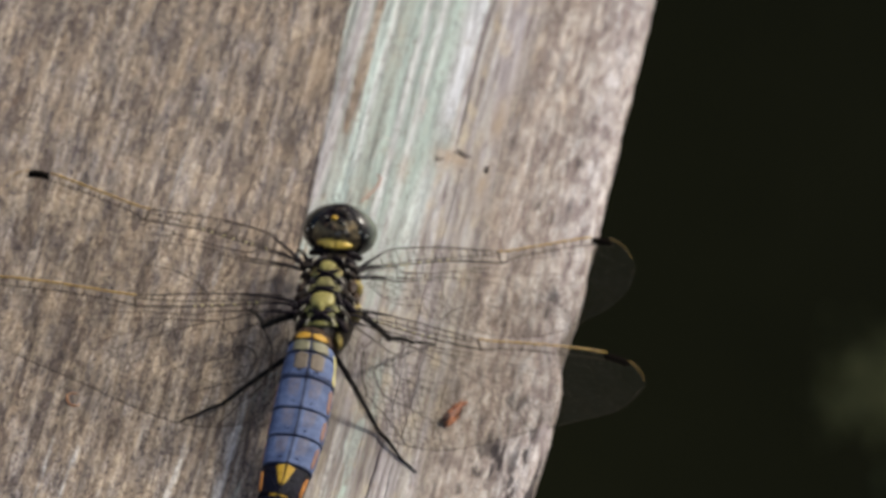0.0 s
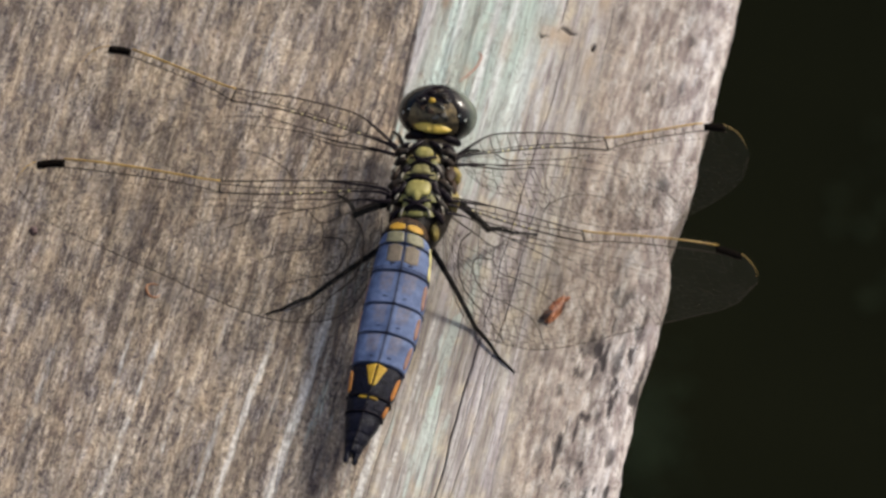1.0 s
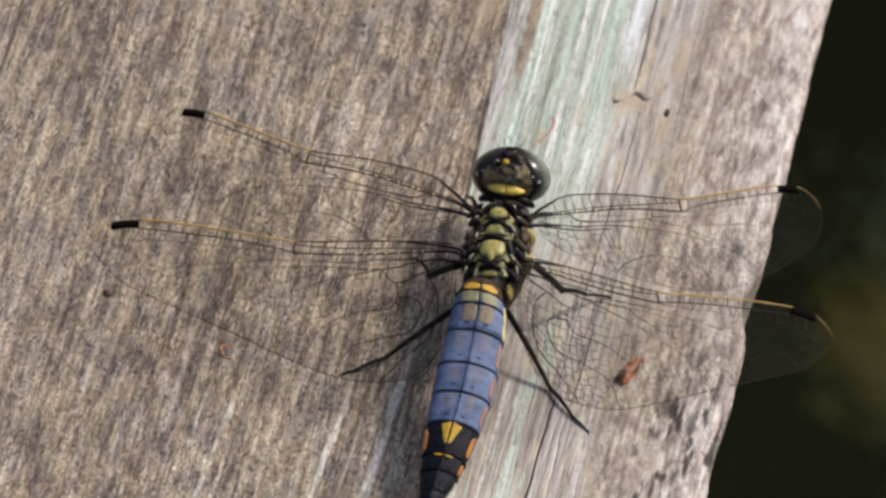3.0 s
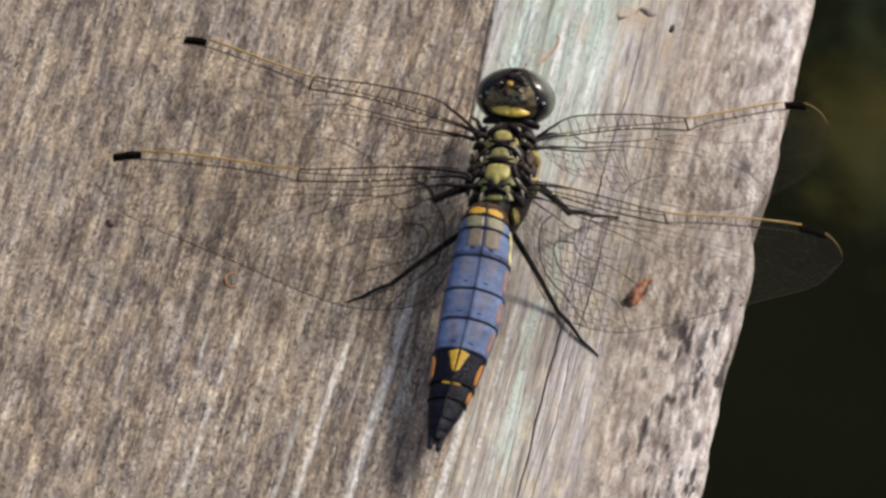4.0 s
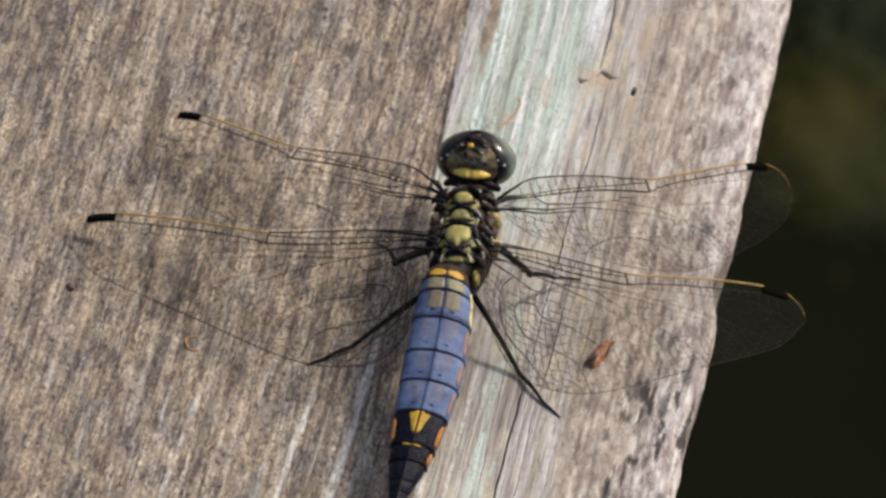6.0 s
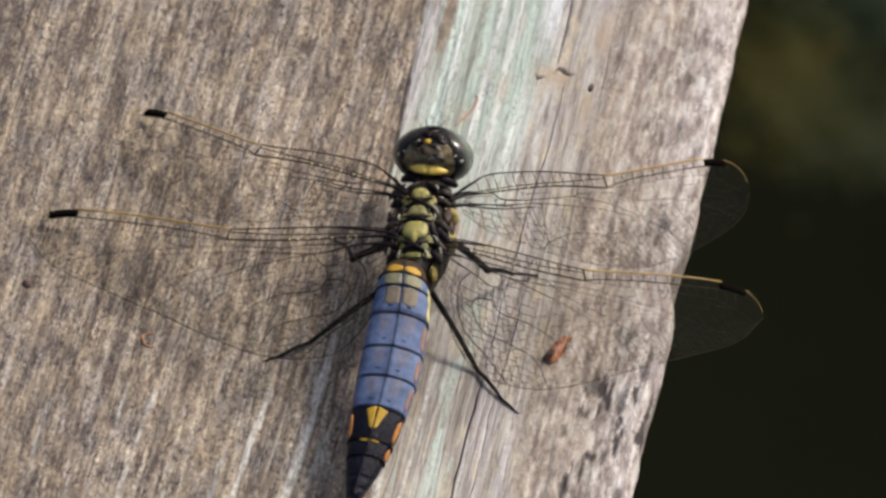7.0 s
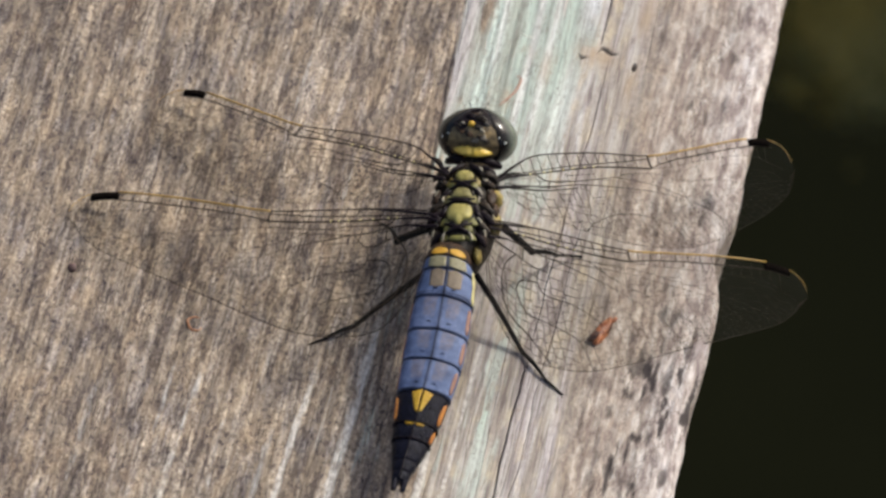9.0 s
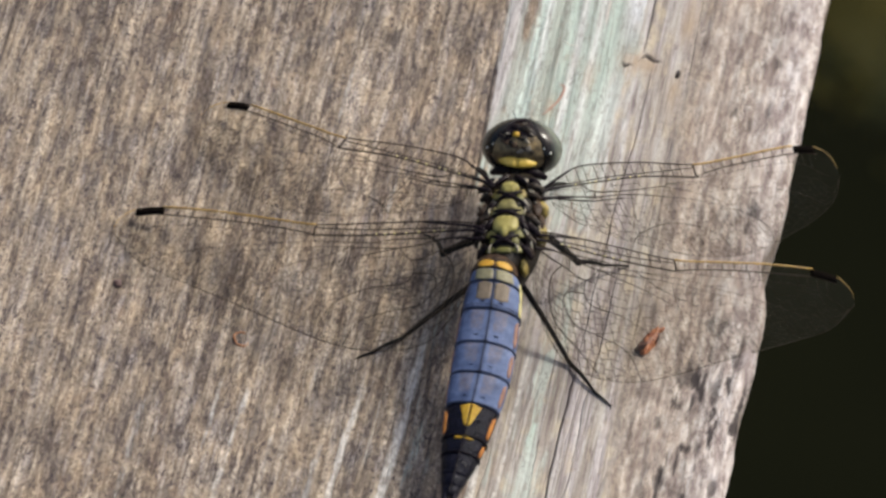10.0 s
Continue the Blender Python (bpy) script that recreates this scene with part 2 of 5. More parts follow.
pale = k.mix(1.0, pale, k.ramp(k.attr("strip", 0), (0.62, (0.97, 0.94, 0.89)), (0.72, (0.98, 0.975, 0.96)), (0.84, (1.06, 1.07, 1.10))), "MULTIPLY")
wood = k.mix(k.attr("strip", 0), wood, pale)
chalk_f = k.calc("ADD", k.attr("strip", 1), k.calc("MULTIPLY", k.calc("SUBTRACT", k.noise((0.5, 3.6, 2.0), 5, 0.7, 17), 0.5), 1.9))
wood = k.mix(k.attr("marks", 2), wood, bare_c)
wood = k.mix(k.ramp(chalk_f, (0.38, 0.0), (0.95, 0.8)), wood, k.ramp(cell, (0.36, (0.36, 0.33, 0.30)), (0.5, (0.56, 0.53, 0.49)), (0.66, (0.78, 0.76, 0.72))))
wood = k.mix(paint_f, wood, paint_c)
rust = k.ramp(k.noise((2.5, 6.0, 3.0), 4, 0.6, 8), (0.62, 0.0), (0.76, 0.22))
wood = k.mix(rust, wood, (0.42, 0.26, 0.14))
wood = k.mix(k.attr("strip", 2), wood, (0.40, 0.30, 0.20))
dark_f = k.ramp(k.attr("marks", 1), (0.2, 0.0), (0.75, 0.93))
wood = k.mix(dark_f, wood, (0.035, 0.028, 0.028))
k.color(wood)
k.bump(k.calc("ADD", k.calc("ADD", fibre, k.calc("MULTIPLY", cell, 1.2)), k.calc("MULTIPLY", speck, 0.6)), 0.7, 0.08)
WOOD = k.m

k = Mat("end_grain_wood", rough=0.9, spec=0.2)
k.color(k.ramp(k.noise((1.5, 1.5, 1.5), 5), (0.3, (0.14, 0.11, 0.09)), (0.7, (0.34, 0.29, 0.24))))
END_WOOD = k.m

# abdomen: blue bloom over dark cuticle, tan patches where it is rubbed off
k = Mat("blue_bloom", rough=0.62, spec=0.35)
blue = k.ramp(k.noise(1.6, 5, 0.6, 1), (0.32, (0.050, 0.072, 0.150)), (0.5, (0.096, 0.134, 0.252)), (0.68, (0.17, 0.215, 0.36)))
tan = k.ramp(k.noise(0.8, 4, 0.6, 2), (0.3, (0.12, 0.10, 0.115)), (0.7, (0.22, 0.18, 0.18)))
blue = k.mix(k.ramp(k.calc("ADD", k.attr("bloom", 0), k.calc("MULTIPLY", k.calc("SUBTRACT", k.noise(0.5, 4, 0.6, 3), 0.5), 0.7)), (0.3, 0.0), (0.75, 0.85)), blue, tan)
blue = k.mix(k.attr("bloom", 1), blue, (0.012, 0.012, 0.022))
scuff = k.ramp(k.noise((0.22, 0.7, 0.22), 4, 0.7, 4), (0.58, 0.0), (0.76, 0.5))
k.color(k.mix(scuff, blue, (0.05, 0.055, 0.10)))
k.bump(k.noise(0.22, 3), 0.4, 0.04)
BLUE = k.m

BLACK = speckled("black_cuticle", (0.005, 0.003, 0.005), (0.019, 0.012, 0.014), 0.7, rough=0.36, spec=0.12)
TAIL = speckled("blue_black_cuticle", (0.002, 0.002, 0.006), (0.009, 0.009, 0.020), 0.5, rough=0.22, spec=0.15, relief=0.16)
LEG = speckled("black_leg_cuticle", (0.003, 0.003, 0.004), (0.009, 0.007, 0.007), 0.5, rough=0.5, spec=0.08)
BROWN = speckled("brown_cuticle", (0.010, 0.007, 0.005), (0.050, 0.032, 0.018), 0.9, rough=0.5, spec=0.25)
DARK_BROWN = speckled("blackish_brown_cuticle", (0.005, 0.004, 0.003), (0.026, 0.017, 0.010), 0.8, rough=0.5, spec=0.25)
WARM_BROWN = speckled("warm_brown_cuticle", (0.020, 0.011, 0.007), (0.080, 0.045, 0.024), 0.7, rough=0.5, spec=0.25)
FLANK_YELLOW = speckled("dusky_yellow_cuticle", (0.14, 0.10, 0.02), (0.42, 0.32, 0.08), 0.8, rough=0.5)
MID_OLIVE = speckled("mid_olive_cuticle", (0.14, 0.12, 0.035), (0.33, 0.28, 0.095), 0.6, rough=0.5)
DULL_OLIVE = speckled("dull_olive_cuticle", (0.10, 0.095, 0.018), (0.22, 0.20, 0.05), 0.7, rough=0.5)
PALE_SKIN = speckled("pale_skin", (0.30, 0.26, 0.18), (0.55, 0.50, 0.38), 0.4, rough=0.45)
OCCIPUT = speckled("olive_brown_cuticle", (0.050, 0.033, 0.014), (0.40, 0.28, 0.12), 0.8, rough=0.5, coat=0.1)
FLANK = speckled("grey_brown_flank", (0.10, 0.085, 0.06), (0.28, 0.25, 0.20), 1.0, rough=0.5)
YELLOW = speckled("yellow_cuticle", (0.70, 0.46, 0.050), (0.86, 0.63, 0.14), 0.6, rough=0.45, coat=0.1)
OLIVE = speckled("olive_yellow_cuticle", (0.24, 0.20, 0.045), (0.47, 0.40, 0.12), 0.6, rough=0.5, coat=0.05)
FLANK_ORANGE = speckled("red_orange_cuticle", (0.42, 0.14, 0.02), (0.58, 0.24, 0.03), 0.6, rough=0.5)
ORANGE = speckled("orange_cuticle", (0.42, 0.215, 0.014), (0.58, 0.345, 0.026), 0.6, rough=0.5)
AMBER_SPOT = speckled("amber_yellow_cuticle", (0.40, 0.22, 0.012), (0.60, 0.38, 0.022), 0.5, rough=0.5)
RUST_SPOT = speckled("dull_orange_cuticle", (0.24, 0.12, 0.085), (0.36, 0.20, 0.135), 0.6, rough=0.55)
TAN_PATCH = speckled("tan_grey_cuticle", (0.155, 0.118, 0.080), (0.245, 0.188, 0.125), 0.5, rough=0.55)
STRAW = speckled("straw_cuticle", (0.175, 0.158, 0.088), (0.285, 0.255, 0.142), 0.5, rough=0.55)
PALE_YELLOW = speckled("pale_yellow_cuticle", (0.55, 0.47, 0.16), (0.75, 0.68, 0.35), 0.5, rough=0.5)
CREAM = speckled("cream_spot", (0.55, 0.55, 0.45), (0.8, 0.8, 0.7), 0.3, rough=0.4)
MARK = speckled("wing_mark_cuticle", (0.004, 0.003, 0.003), (0.010, 0.008, 0.006), 0.4, rough=0.6, spec=0.0)
VEIN = speckled("dark_brown_vein", (0.013, 0.009, 0.006), (0.046, 0.030, 0.018), 0.5, rough=0.5, spec=0.15, lo=0.3, hi=0.7)
AMBER = speckled("amber_vein", (0.31, 0.175, 0.034), (0.52, 0.33, 0.07), 0.8, rough=0.4)
BUD = speckled("red_brown_scale", (0.20, 0.050, 0.018), (0.52, 0.20, 0.08), 0.7, rough=0.45, coat=0.2)
BUD_DARK = speckled("dark_brown_scale", (0.035, 0.012, 0.008), (0.10, 0.035, 0.02), 0.7, rough=0.5)
CURL = speckled("orange_brown_curl", (0.30, 0.12, 0.05), (0.46, 0.23, 0.11), 0.6, rough=0.55)
SPECK = speckled("dark_seed_husk", (0.06, 0.03, 0.026), (0.14, 0.08, 0.07), 0.4, rough=0.6)
FIBRE = speckled("pale_fibre", (0.5, 0.47, 0.4), (0.7, 0.67, 0.6), 0.5, rough=0.7)
RED_FIBRE = speckled("red_fibre", (0.30, 0.15, 0.11), (0.46, 0.30, 0.23), 0.5, rough=0.7)

k = Mat("compound_eye", rough=0.25, spec=0.25, coat=0.3)
upper = k.ramp(k.noise(1.8, 4), (0.35, (0.006, 0.005, 0.005)), (0.65, (0.024, 0.019, 0.014)))
# grey-green towards the sides: partly the eye's own colour, partly a painted reflection
k.color(k.mix(k.attr("bloom", 0), upper, k.ramp(k.noise(1.2, 4, 0.6, 3), (0.3, (0.09, 0.105, 0.085)), (0.7, (0.19, 0.21, 0.17)))))
k.bump(k.noise(0.12, 2), 0.2, 0.02)
EYE = k.m

# wing film: almost clear, a faint gloss
k = Mat("wing_film", rough=0.16, spec=0.5)
k.color(k.ramp(k.noise(3.0, 4), (0.3, (0.55, 0.52, 0.44)), (0.7, (0.72, 0.72, 0.68))))
clear = k.t.nodes.new("ShaderNodeBsdfTransparent")
clear.inputs[0].default_value = (0.93, 0.92, 0.90, 1)
blend = k.t.nodes.new("ShaderNodeMixShader")
k.t.links.new(k.ramp(k.noise(2.2, 4, 0.6, 5), (0.3, 0.004), (0.7, 0.011)), blend.inputs[0])
k.t.links.new(clear.outputs[0], blend.inputs[1])
k.t.links.new(k.b.outputs[0], blend.inputs[2])
k.t.links.new(blend.outputs[0], k.t.nodes["Material Output"].inputs["Surface"])
k.bump(k.noise(0.9, 3, 0.6, 7), 0.5, 0.08)
FILM = k.m

k = Mat("pond_water", rough=0.12, spec=0.02)
k.b.inputs["IOR"].default_value = 1.33
k.color(k.ramp(k.noise(260.0, 4), (0.35, (0.0038, 0.0044, 0.0020)), (0.65, (0.0060, 0.0066, 0.0030))))
k.bump(k.noise((60.0, 110.0, 60.0), 3), 0.25, 4.0)
WATER = k.m
WEED = speckled("pond_weed", (0.008, 0.013, 0.005), (0.017, 0.024, 0.010), 6.0, rough=0.7, spec=0.1, relief=0.3)
DEAD_LEAF = speckled("dead_floating_leaf", (0.042, 0.036, 0.007), (0.066, 0.056, 0.012), 7.0, rough=0.7, spec=0.1, relief=0.3)
GREY_LEAF = speckled("grey_floating_leaf", (0.020, 0.023, 0.008), (0.036, 0.040, 0.014), 7.0, rough=0.6, spec=0.1, relief=0.3)


# ---------------------------------------------------------------- building helpers
def mesh(name, verts, faces, smooth=True):
    """A mesh from vertices in millimetres."""
    me = bpy.data.meshes.new(name)
    me.from_pydata([(x * MM, y * MM, z * MM) for x, y, z in verts], [], faces)
    me.validate()
    if smooth:
        me.polygons.foreach_set("use_smooth", [True] * len(me.polygons))
    me.update()
    return me


def part(name, shape, material, parent=None, label=""):
    """One mesh object; shape is (vertices in mm, faces) in the space of its parent."""
    verts, faces = shape
    ob = new(name, mesh(name, verts, faces))
    ob.data.materials.append(material)
    ob.parent = parent
    return tagged(ob, label)


def joined(*shapes):
    verts, faces = [], []
    for v, f in shapes:
        n = len(verts)
        verts += list(v)
        faces += [tuple(i + n for i in q) for q in f]
    return verts, faces


def smooth_line(points, steps=6):
    """Catmull-Rom through the points."""
    p = [np.array(q, float) for q in points]
    p = [2 * p[0] - p[1], *p, 2 * p[-1] - p[-2]]
    out = []
    for i in range(1, len(p) - 2):
        for s in range(steps):
            t = s / steps
            out.append(0.5 * (2 * p[i] + (p[i + 1] - p[i - 1]) * t + (2 * p[i - 1] - 5 * p[i] + 4 * p[i + 1] - p[i + 2]) * t**2
                              + (3 * p[i] - p[i - 1] - 3 * p[i + 1] + p[i + 2]) * t**3))
    return out + [p[-2]]


def tube(points, radii, sides=8, flat=1.0):
    """A closed tube along points; radii is a number or one for each point."""
    pts = [Vector(p) for p in points]
    rad = [radii] * len(pts) if isinstance(radii, (int, float)) else list(radii)
    verts, faces = [], []
    for i, p in enumerate(pts):
        way = (pts[min(i + 1, len(pts) - 1)] - pts[max(i - 1, 0)]).normalized()
        ref = Vector((0, 0, 1)) if abs(way.z) < 0.9 else Vector((0, 1, 0))
        a = way.cross(ref).normalized()
        b = a.cross(way)
        for j in range(sides):
            q = 2 * math.pi * j / sides
            verts.append(p + a * (math.cos(q) * rad[i]) + b * (math.sin(q) * rad[i] * flat))
    n = len(pts)
    for i in range(n - 1):
        for j in range(sides):
            k2 = (j + 1) % sides
            faces.append((i * sides + j, i * sides + k2, (i + 1) * sides + k2, (i + 1) * sides + j))
    faces.append(tuple(range(sides))[::-1])
    faces.append(tuple(range((n - 1) * sides, n * sides)))
    return [tuple(v) for v in verts], faces


def blob(centre, radii, turn=(0, 0, 0), rings=14, sides=22, lump=0.0, seed=0.0, power=1.0):
    """An ellipsoid with an uneven skin."""
    m = Euler([radians(a) for a in turn]).to_matrix()
    verts, faces = [], []
    for i in range(rings + 1):
        th = math.pi * i / rings
        for j in range(sides):
            ph = 2 * math.pi * j / sides
            d = Vector((math.sin(th) * math.cos(ph), math.sin(th) * math.sin(ph), math.cos(th)))
            d = Vector([math.copysign(abs(c) ** power, c) for c in d])
            g = 1 + lump * noise.noise(d * 2.3 + Vector((seed, seed * 2, 0)))
            verts.append(tuple(Vector(centre) + m @ Vector((d.x * radii[0] * g, d.y * radii[1] * g, d.z * radii[2] * g))))
    for i in range(rings):
        for j in range(sides):
            k2 = (j + 1) % sides
            faces.append((i * sides + j, (i + 1) * sides + j, (i + 1) * sides + k2, i * sides + k2))
    return verts, faces


def cells2(x, y, seed):
    h = np.sin(x * 127.1 + y * 311.7 + seed * 74.7) * 43758.5453
    return h - np.floor(h)


def field(x, y, seed, octaves=4, gain=0.55):
    """Smooth noise from 0 to 1 on arrays."""
    total, amp, weight = 0.0, 1.0, 0.0
    for o in range(octaves):
        ix, iy = np.floor(x), np.floor(y)
        fx, fy = x - ix, y - iy
        fx, fy = fx * fx * (3 - 2 * fx), fy * fy * (3 - 2 * fy)
        s = seed + o * 13
        a, b = cells2(ix, iy, s), cells2(ix + 1, iy, s)
        c, d = cells2(ix, iy + 1, s), cells2(ix + 1, iy + 1, s)
        total = total + amp * ((a * (1 - fx) + b * fx) * (1 - fy) + (c * (1 - fx) + d * fx) * fy)
        weight += amp
        x, y, amp = x * 2.03 + 11.3, y * 2.03 + 5.9, amp * gain
    return total / weight


def step(e0, e1, x):
    t = np.clip((x - e0) / (e1 - e0), 0, 1)
    return t * t * (3 - 2 * t)


# ---------------------------------------------------------------- the plank
EDGE, THICK, LEFT = 27.6, 28.0, -117.6


def bare_zone(x, wob):
    return (x > -5.0) & (x < 14.5 + 2 * wob)


def paint_edge(y):
    return -4.7 - 0.05 * np.clip(y - 10, 0, 35) + 0.07 * np.clip(y, -28, 0)


def paint_tint(x, y):
    """The colour of the old paint: long bands of mint, grey-green, lilac and bare white ridges."""
    x = x + 0.5 * (field(x * 0 + 2.2, y / 9.0, 181, 3) - 0.5) + 0.25 * (field(x / 0.8, y / 5.0, 182, 3) - 0.5)
    out = np.empty(x.shape + (3,))
    out[...] = (0.42, 0.455, 0.41)
    for x0, half, y0, y1, col, gain in ((-4.6, 0.8, 12, 90, (0.52, 0.48, 0.48), 0.9), (-4.3, 0.9, -90, 16, (0.44, 0.52, 0.47), 0.7), (-1.6, 0.75, 8, 90, (0.52, 0.62, 0.57), 0.95), (-1.1, 0.30, 20, 90, (0.70, 0.71, 0.68), 0.8),
                                       (0.4, 0.9, 10, 90, (0.36, 0.40, 0.345), 0.9), (2.55, 0.40, 10, 90, (0.70, 0.715, 0.69), 0.95), (1.6, 0.5, 10, 90, (0.44, 0.54, 0.48), 0.8), (4.3, 0.34, 6, 90, (0.67, 0.69, 0.66), 0.85),
                                       (3.4, 0.55, 10, 90, (0.40, 0.48, 0.43), 0.85), (5.7, 0.9, 16, 90, (0.47, 0.57, 0.50), 0.85), (8.1, 1.25, 29, 90, (0.66, 0.67, 0.68), 1.0), (6.9, 1.7, -60, 4, (0.53, 0.58, 0.53), 0.9), (6.8, 0.5, -27, -16, (0.40, 0.53, 0.46), 0.7),
                                       (9.4, 2.0, 2, 28, (0.60, 0.585, 0.57), 0.9), (7.0, 1.0, 4, 28, (0.55, 0.60, 0.56), 0.85), (0.0, 1.2, -2, 12, (0.50, 0.57, 0.53), 0.6), (3.0, 1.0, -6, 12, (0.56, 0.58, 0.55), 0.6)):
        w = gain * np.exp(-np.abs((x - x0) / half) ** 3) * step(y0, y0 + 7, y) * (1 - step(y1 - 7, y1, y))
        out = out + w[..., None] * (np.array(col) - out)
    return out


def plank_marks(x, y):
    """Paint, dark (cracks, pits, stains, a darker strip) and smooth bare wood, from 0 to 1, and how deep the dark lies
    in mm.
    """
    wob = (field(x * 0 + 3.3, y / 14, 5, 3) - 0.5)
    # cracks along the grain: middle line, half width, from y to y, depth
    dark = np.zeros_like(x)
    depth = np.zeros_like(x)
    lines = ((9.9, 0.013, 0.10, -60, -10, 0.6), (9.9, 0.013, 0.055, -16, 10, 0.4), (10.0, 0.03, 0.045, 2, 29, 0.4), (9.5, 0.0, 0.07, 28, 80, 0.5), (11.7, 0.015, 0.06, -40, 9, 0.3),
             (7.2, -0.02, 0.045, -60, -8, 0.2), (13.9, 0.03, 0.045, 2, 22, 0.2), (10.9, 0.02, 0.04, -50, -6, 0.2),
             (14.6, 0.0, 0.05, 24, 60, 0.2), (-7.1, 0.06, 0.12, -60, -22, 0.35), (-13.0, 0.02, 0.07, 5, 60, 0.2), (5.9, 0.01, 0.04, -60, -16, 0.15), (3.5, 0.02, 0.05, -60, -18, 0.2))
    for n, (x0, slope, half, y0, y1, deep) in enumerate(lines):
        mid = x0 + slope * y + 0.9 * (field(x * 0 + n * 7.7, y / 9.0, 20 + n, 4, 0.6) - 0.5)
        w = half * (0.7 + 0.6 * field(x * 0 + n, y / 4.0, 40 + n, 3)) * step(y0, y0 + 6, y) * (1 - step(y1 - 6, y1, y))
        line = np.clip(1.25 - np.abs(x - mid) / np.maximum(w, 1e-4), 0, 1)
        dark = np.maximum(dark, line * min(1.0, 0.28 + deep))
        depth = np.maximum(depth, line * deep)
    mid = paint_edge(y) - 0.15 + 0.5 * (field(x * 0 + 5.5, y / 6.0, 35, 4, 0.6) - 0.5)
    line = np.clip(1.25 - np.abs(x - mid) / (0.04 + 0.22 * field(x * 0 + 1.5, y / 4.0, 36, 3)), 0, 1) * step(-26, -18, y) * (0.35 + 0.65 * step(0.40, 0.62, field(x * 0 + 4.5, y / 7.0, 37, 3)))
    dark, depth = np.maximum(dark, line * 0.55), np.maximum(depth, line * 0.25)
    # a jagged break across the grain where the long crack ends, and a small splintered hole beside it
    jag = np.interp(x, (7.2, 8.0, 8.7, 9.8, 10.6, 11.7), (28.0, 27.7, 27.9, 29.5, 29.0, 29.2)) + 0.7 * (field(x / 0.7, x * 0, 61, 3) - 0.5)
    line = np.clip(1.3 - np.abs(y - jag) / (0.10 + 0.30 * np.exp(-((x - 10.3) / 0.6) ** 2) + 0.16 * np.exp(-((x - 7.8) / 0.4) ** 2)), 0, 1) * (1 - 0.8 * np.exp(-((x - 8.9) / 0.4) ** 2)) * (0.55 + 0.4 * field(x / 0.5, y / 0.8, 64, 2)) * step(7.2, 7.8, x) * (1 - step(11.3, 11.9, x))
    dark, depth = np.maximum(dark, line), np.maximum(depth, 0.35 * line)
    for hx, hy, rx, ry, deep in ((13.5, 28.1, 0.26, 0.5, 1.1), (24.1, 11.0, 0.75, 2.2, 0.25), (23.8, 26.0, 0.6, 2.6, 0.15), (23.8, 32.7, 0.5, 1.5, 0.1), (22.0, 24.0, 0.4, 1.1, 0.15), (20.3, 24.6, 0.4, 0.9, 0.1),
                                 (22.6, -3.0, 1.1, 1.7, 0.15), (20.9, -10.5, 0.8, 2.2, 0.2), (20.9, -14.2, 0.45, 1.3, 0.25), (24.2, -11.6, 0.6, 2.4, 0.2), (23.4, -19.1, 0.45, 1.1, 0.25), (25.6, -23.5, 0.6, 1.0, 0.3),
                                 (20.0, -24.0, 0.5, 1.2, 0.3), (22.8, -26.0, 0.6, 1.4, 0.2), (25.8, -6.3, 0.4, 2.0, 0.2), (-16.5, 24.0, 1.0, 1.3, 0.1), (-23.0, 8.0, 1.1, 1.6, 0.1), (-30.0, 11.0, 0.9, 1.5, 0.1), (19.0, -17.0, 0.35, 1.0, 0.2)):
        d = np.hypot((x - hx) / rx, (y - hy) / ry) + np.where(deep > 1, 0.9, 2.4) * (field(x / 0.6, y / 1.6, 70, 3) - 0.5)
        spot = 1 - step(0.35, 1.3, d)
        dark, depth = np.maximum(dark, spot * (0.95 if deep > 1 else 0.58)), np.maximum(depth, spot * deep)
    # pits in the rough strip along the edge, finer ones over the rest
    rough = step(13.5, 18.0, x + 2.0 * wob)
    pits = field(x / 0.85, y / 3.6, 80, 4, 0.62)
    pits = step(0.59, 0.74, pits + 0.14 * (field(x / 4.0, y / 8.0, 83, 2) - 0.5) + 0.075 * (1 - step(-22.0, 2.0, y)) - 0.05 * step(4.0, 14.0, y)) * rough
    fine = step(0.60, 0.76, field(x / 0.42, y / 1.1, 86, 3, 0.6)) * (1 - rough) * (x < -5.0) * 0.75
    dark = np.maximum(dark, np.maximum(pits * (0.5 + 0.55 * step(17.5, 21.5, x)) * (0.44 + 0.34 * (1 - step(-14.0, 0.0, y))), fine * 0.35))
    depth = np.maximum(depth, pits * 0.12 + fine * 0.12)
    # long broken grooves of the soft grain
    for n, (sx, sy, half, gain) in enumerate(((1.5, 17.0, 0.040, 0.6), (0.8, 8.0, 0.045, 0.4), (2.6, 30.0, 0.030, 0.7))):
        g = np.clip(1.3 - np.abs(field(x / sx, y / sy, 120 + n, 3, 0.5) - 0.5) / half, 0, 1) * step(0.36, 0.58, field(x / 1.7, y / 11.0, 130 + n, 3))
        g = g * gain * np.where(bare_zone(x, wob), 0.0, 0.6)
        dark, depth = np.maximum(dark, g * 0.8), np.maximum(depth, g * 0.32)
    # paint: a strip that thins out towards -y
    left = paint_edge(y) + 0.5 * wob
    right = np.where(y > 29.3, 9.6, 7.2 + 0.8 * wob)
    strip = step(left - 0.1, left + 0.35, x) * (1 - np.where(y > 29.3, step(right - 1.2, right + 0.4, x), step(4.2 + 1.6 * step(2, 10, y), 9.6 + 2.6 * step(2, 10, y), x + 1.6 * (field(x / 1.2, y / 7.0, 191, 3) - 0.5))))
    paint = strip * (0.27 + 0.50 * step(-2.0, 16.0, y))
    brown = np.exp(-((x + 3.0) / 0.75) ** 2) * step(22.0, 34.0, y)
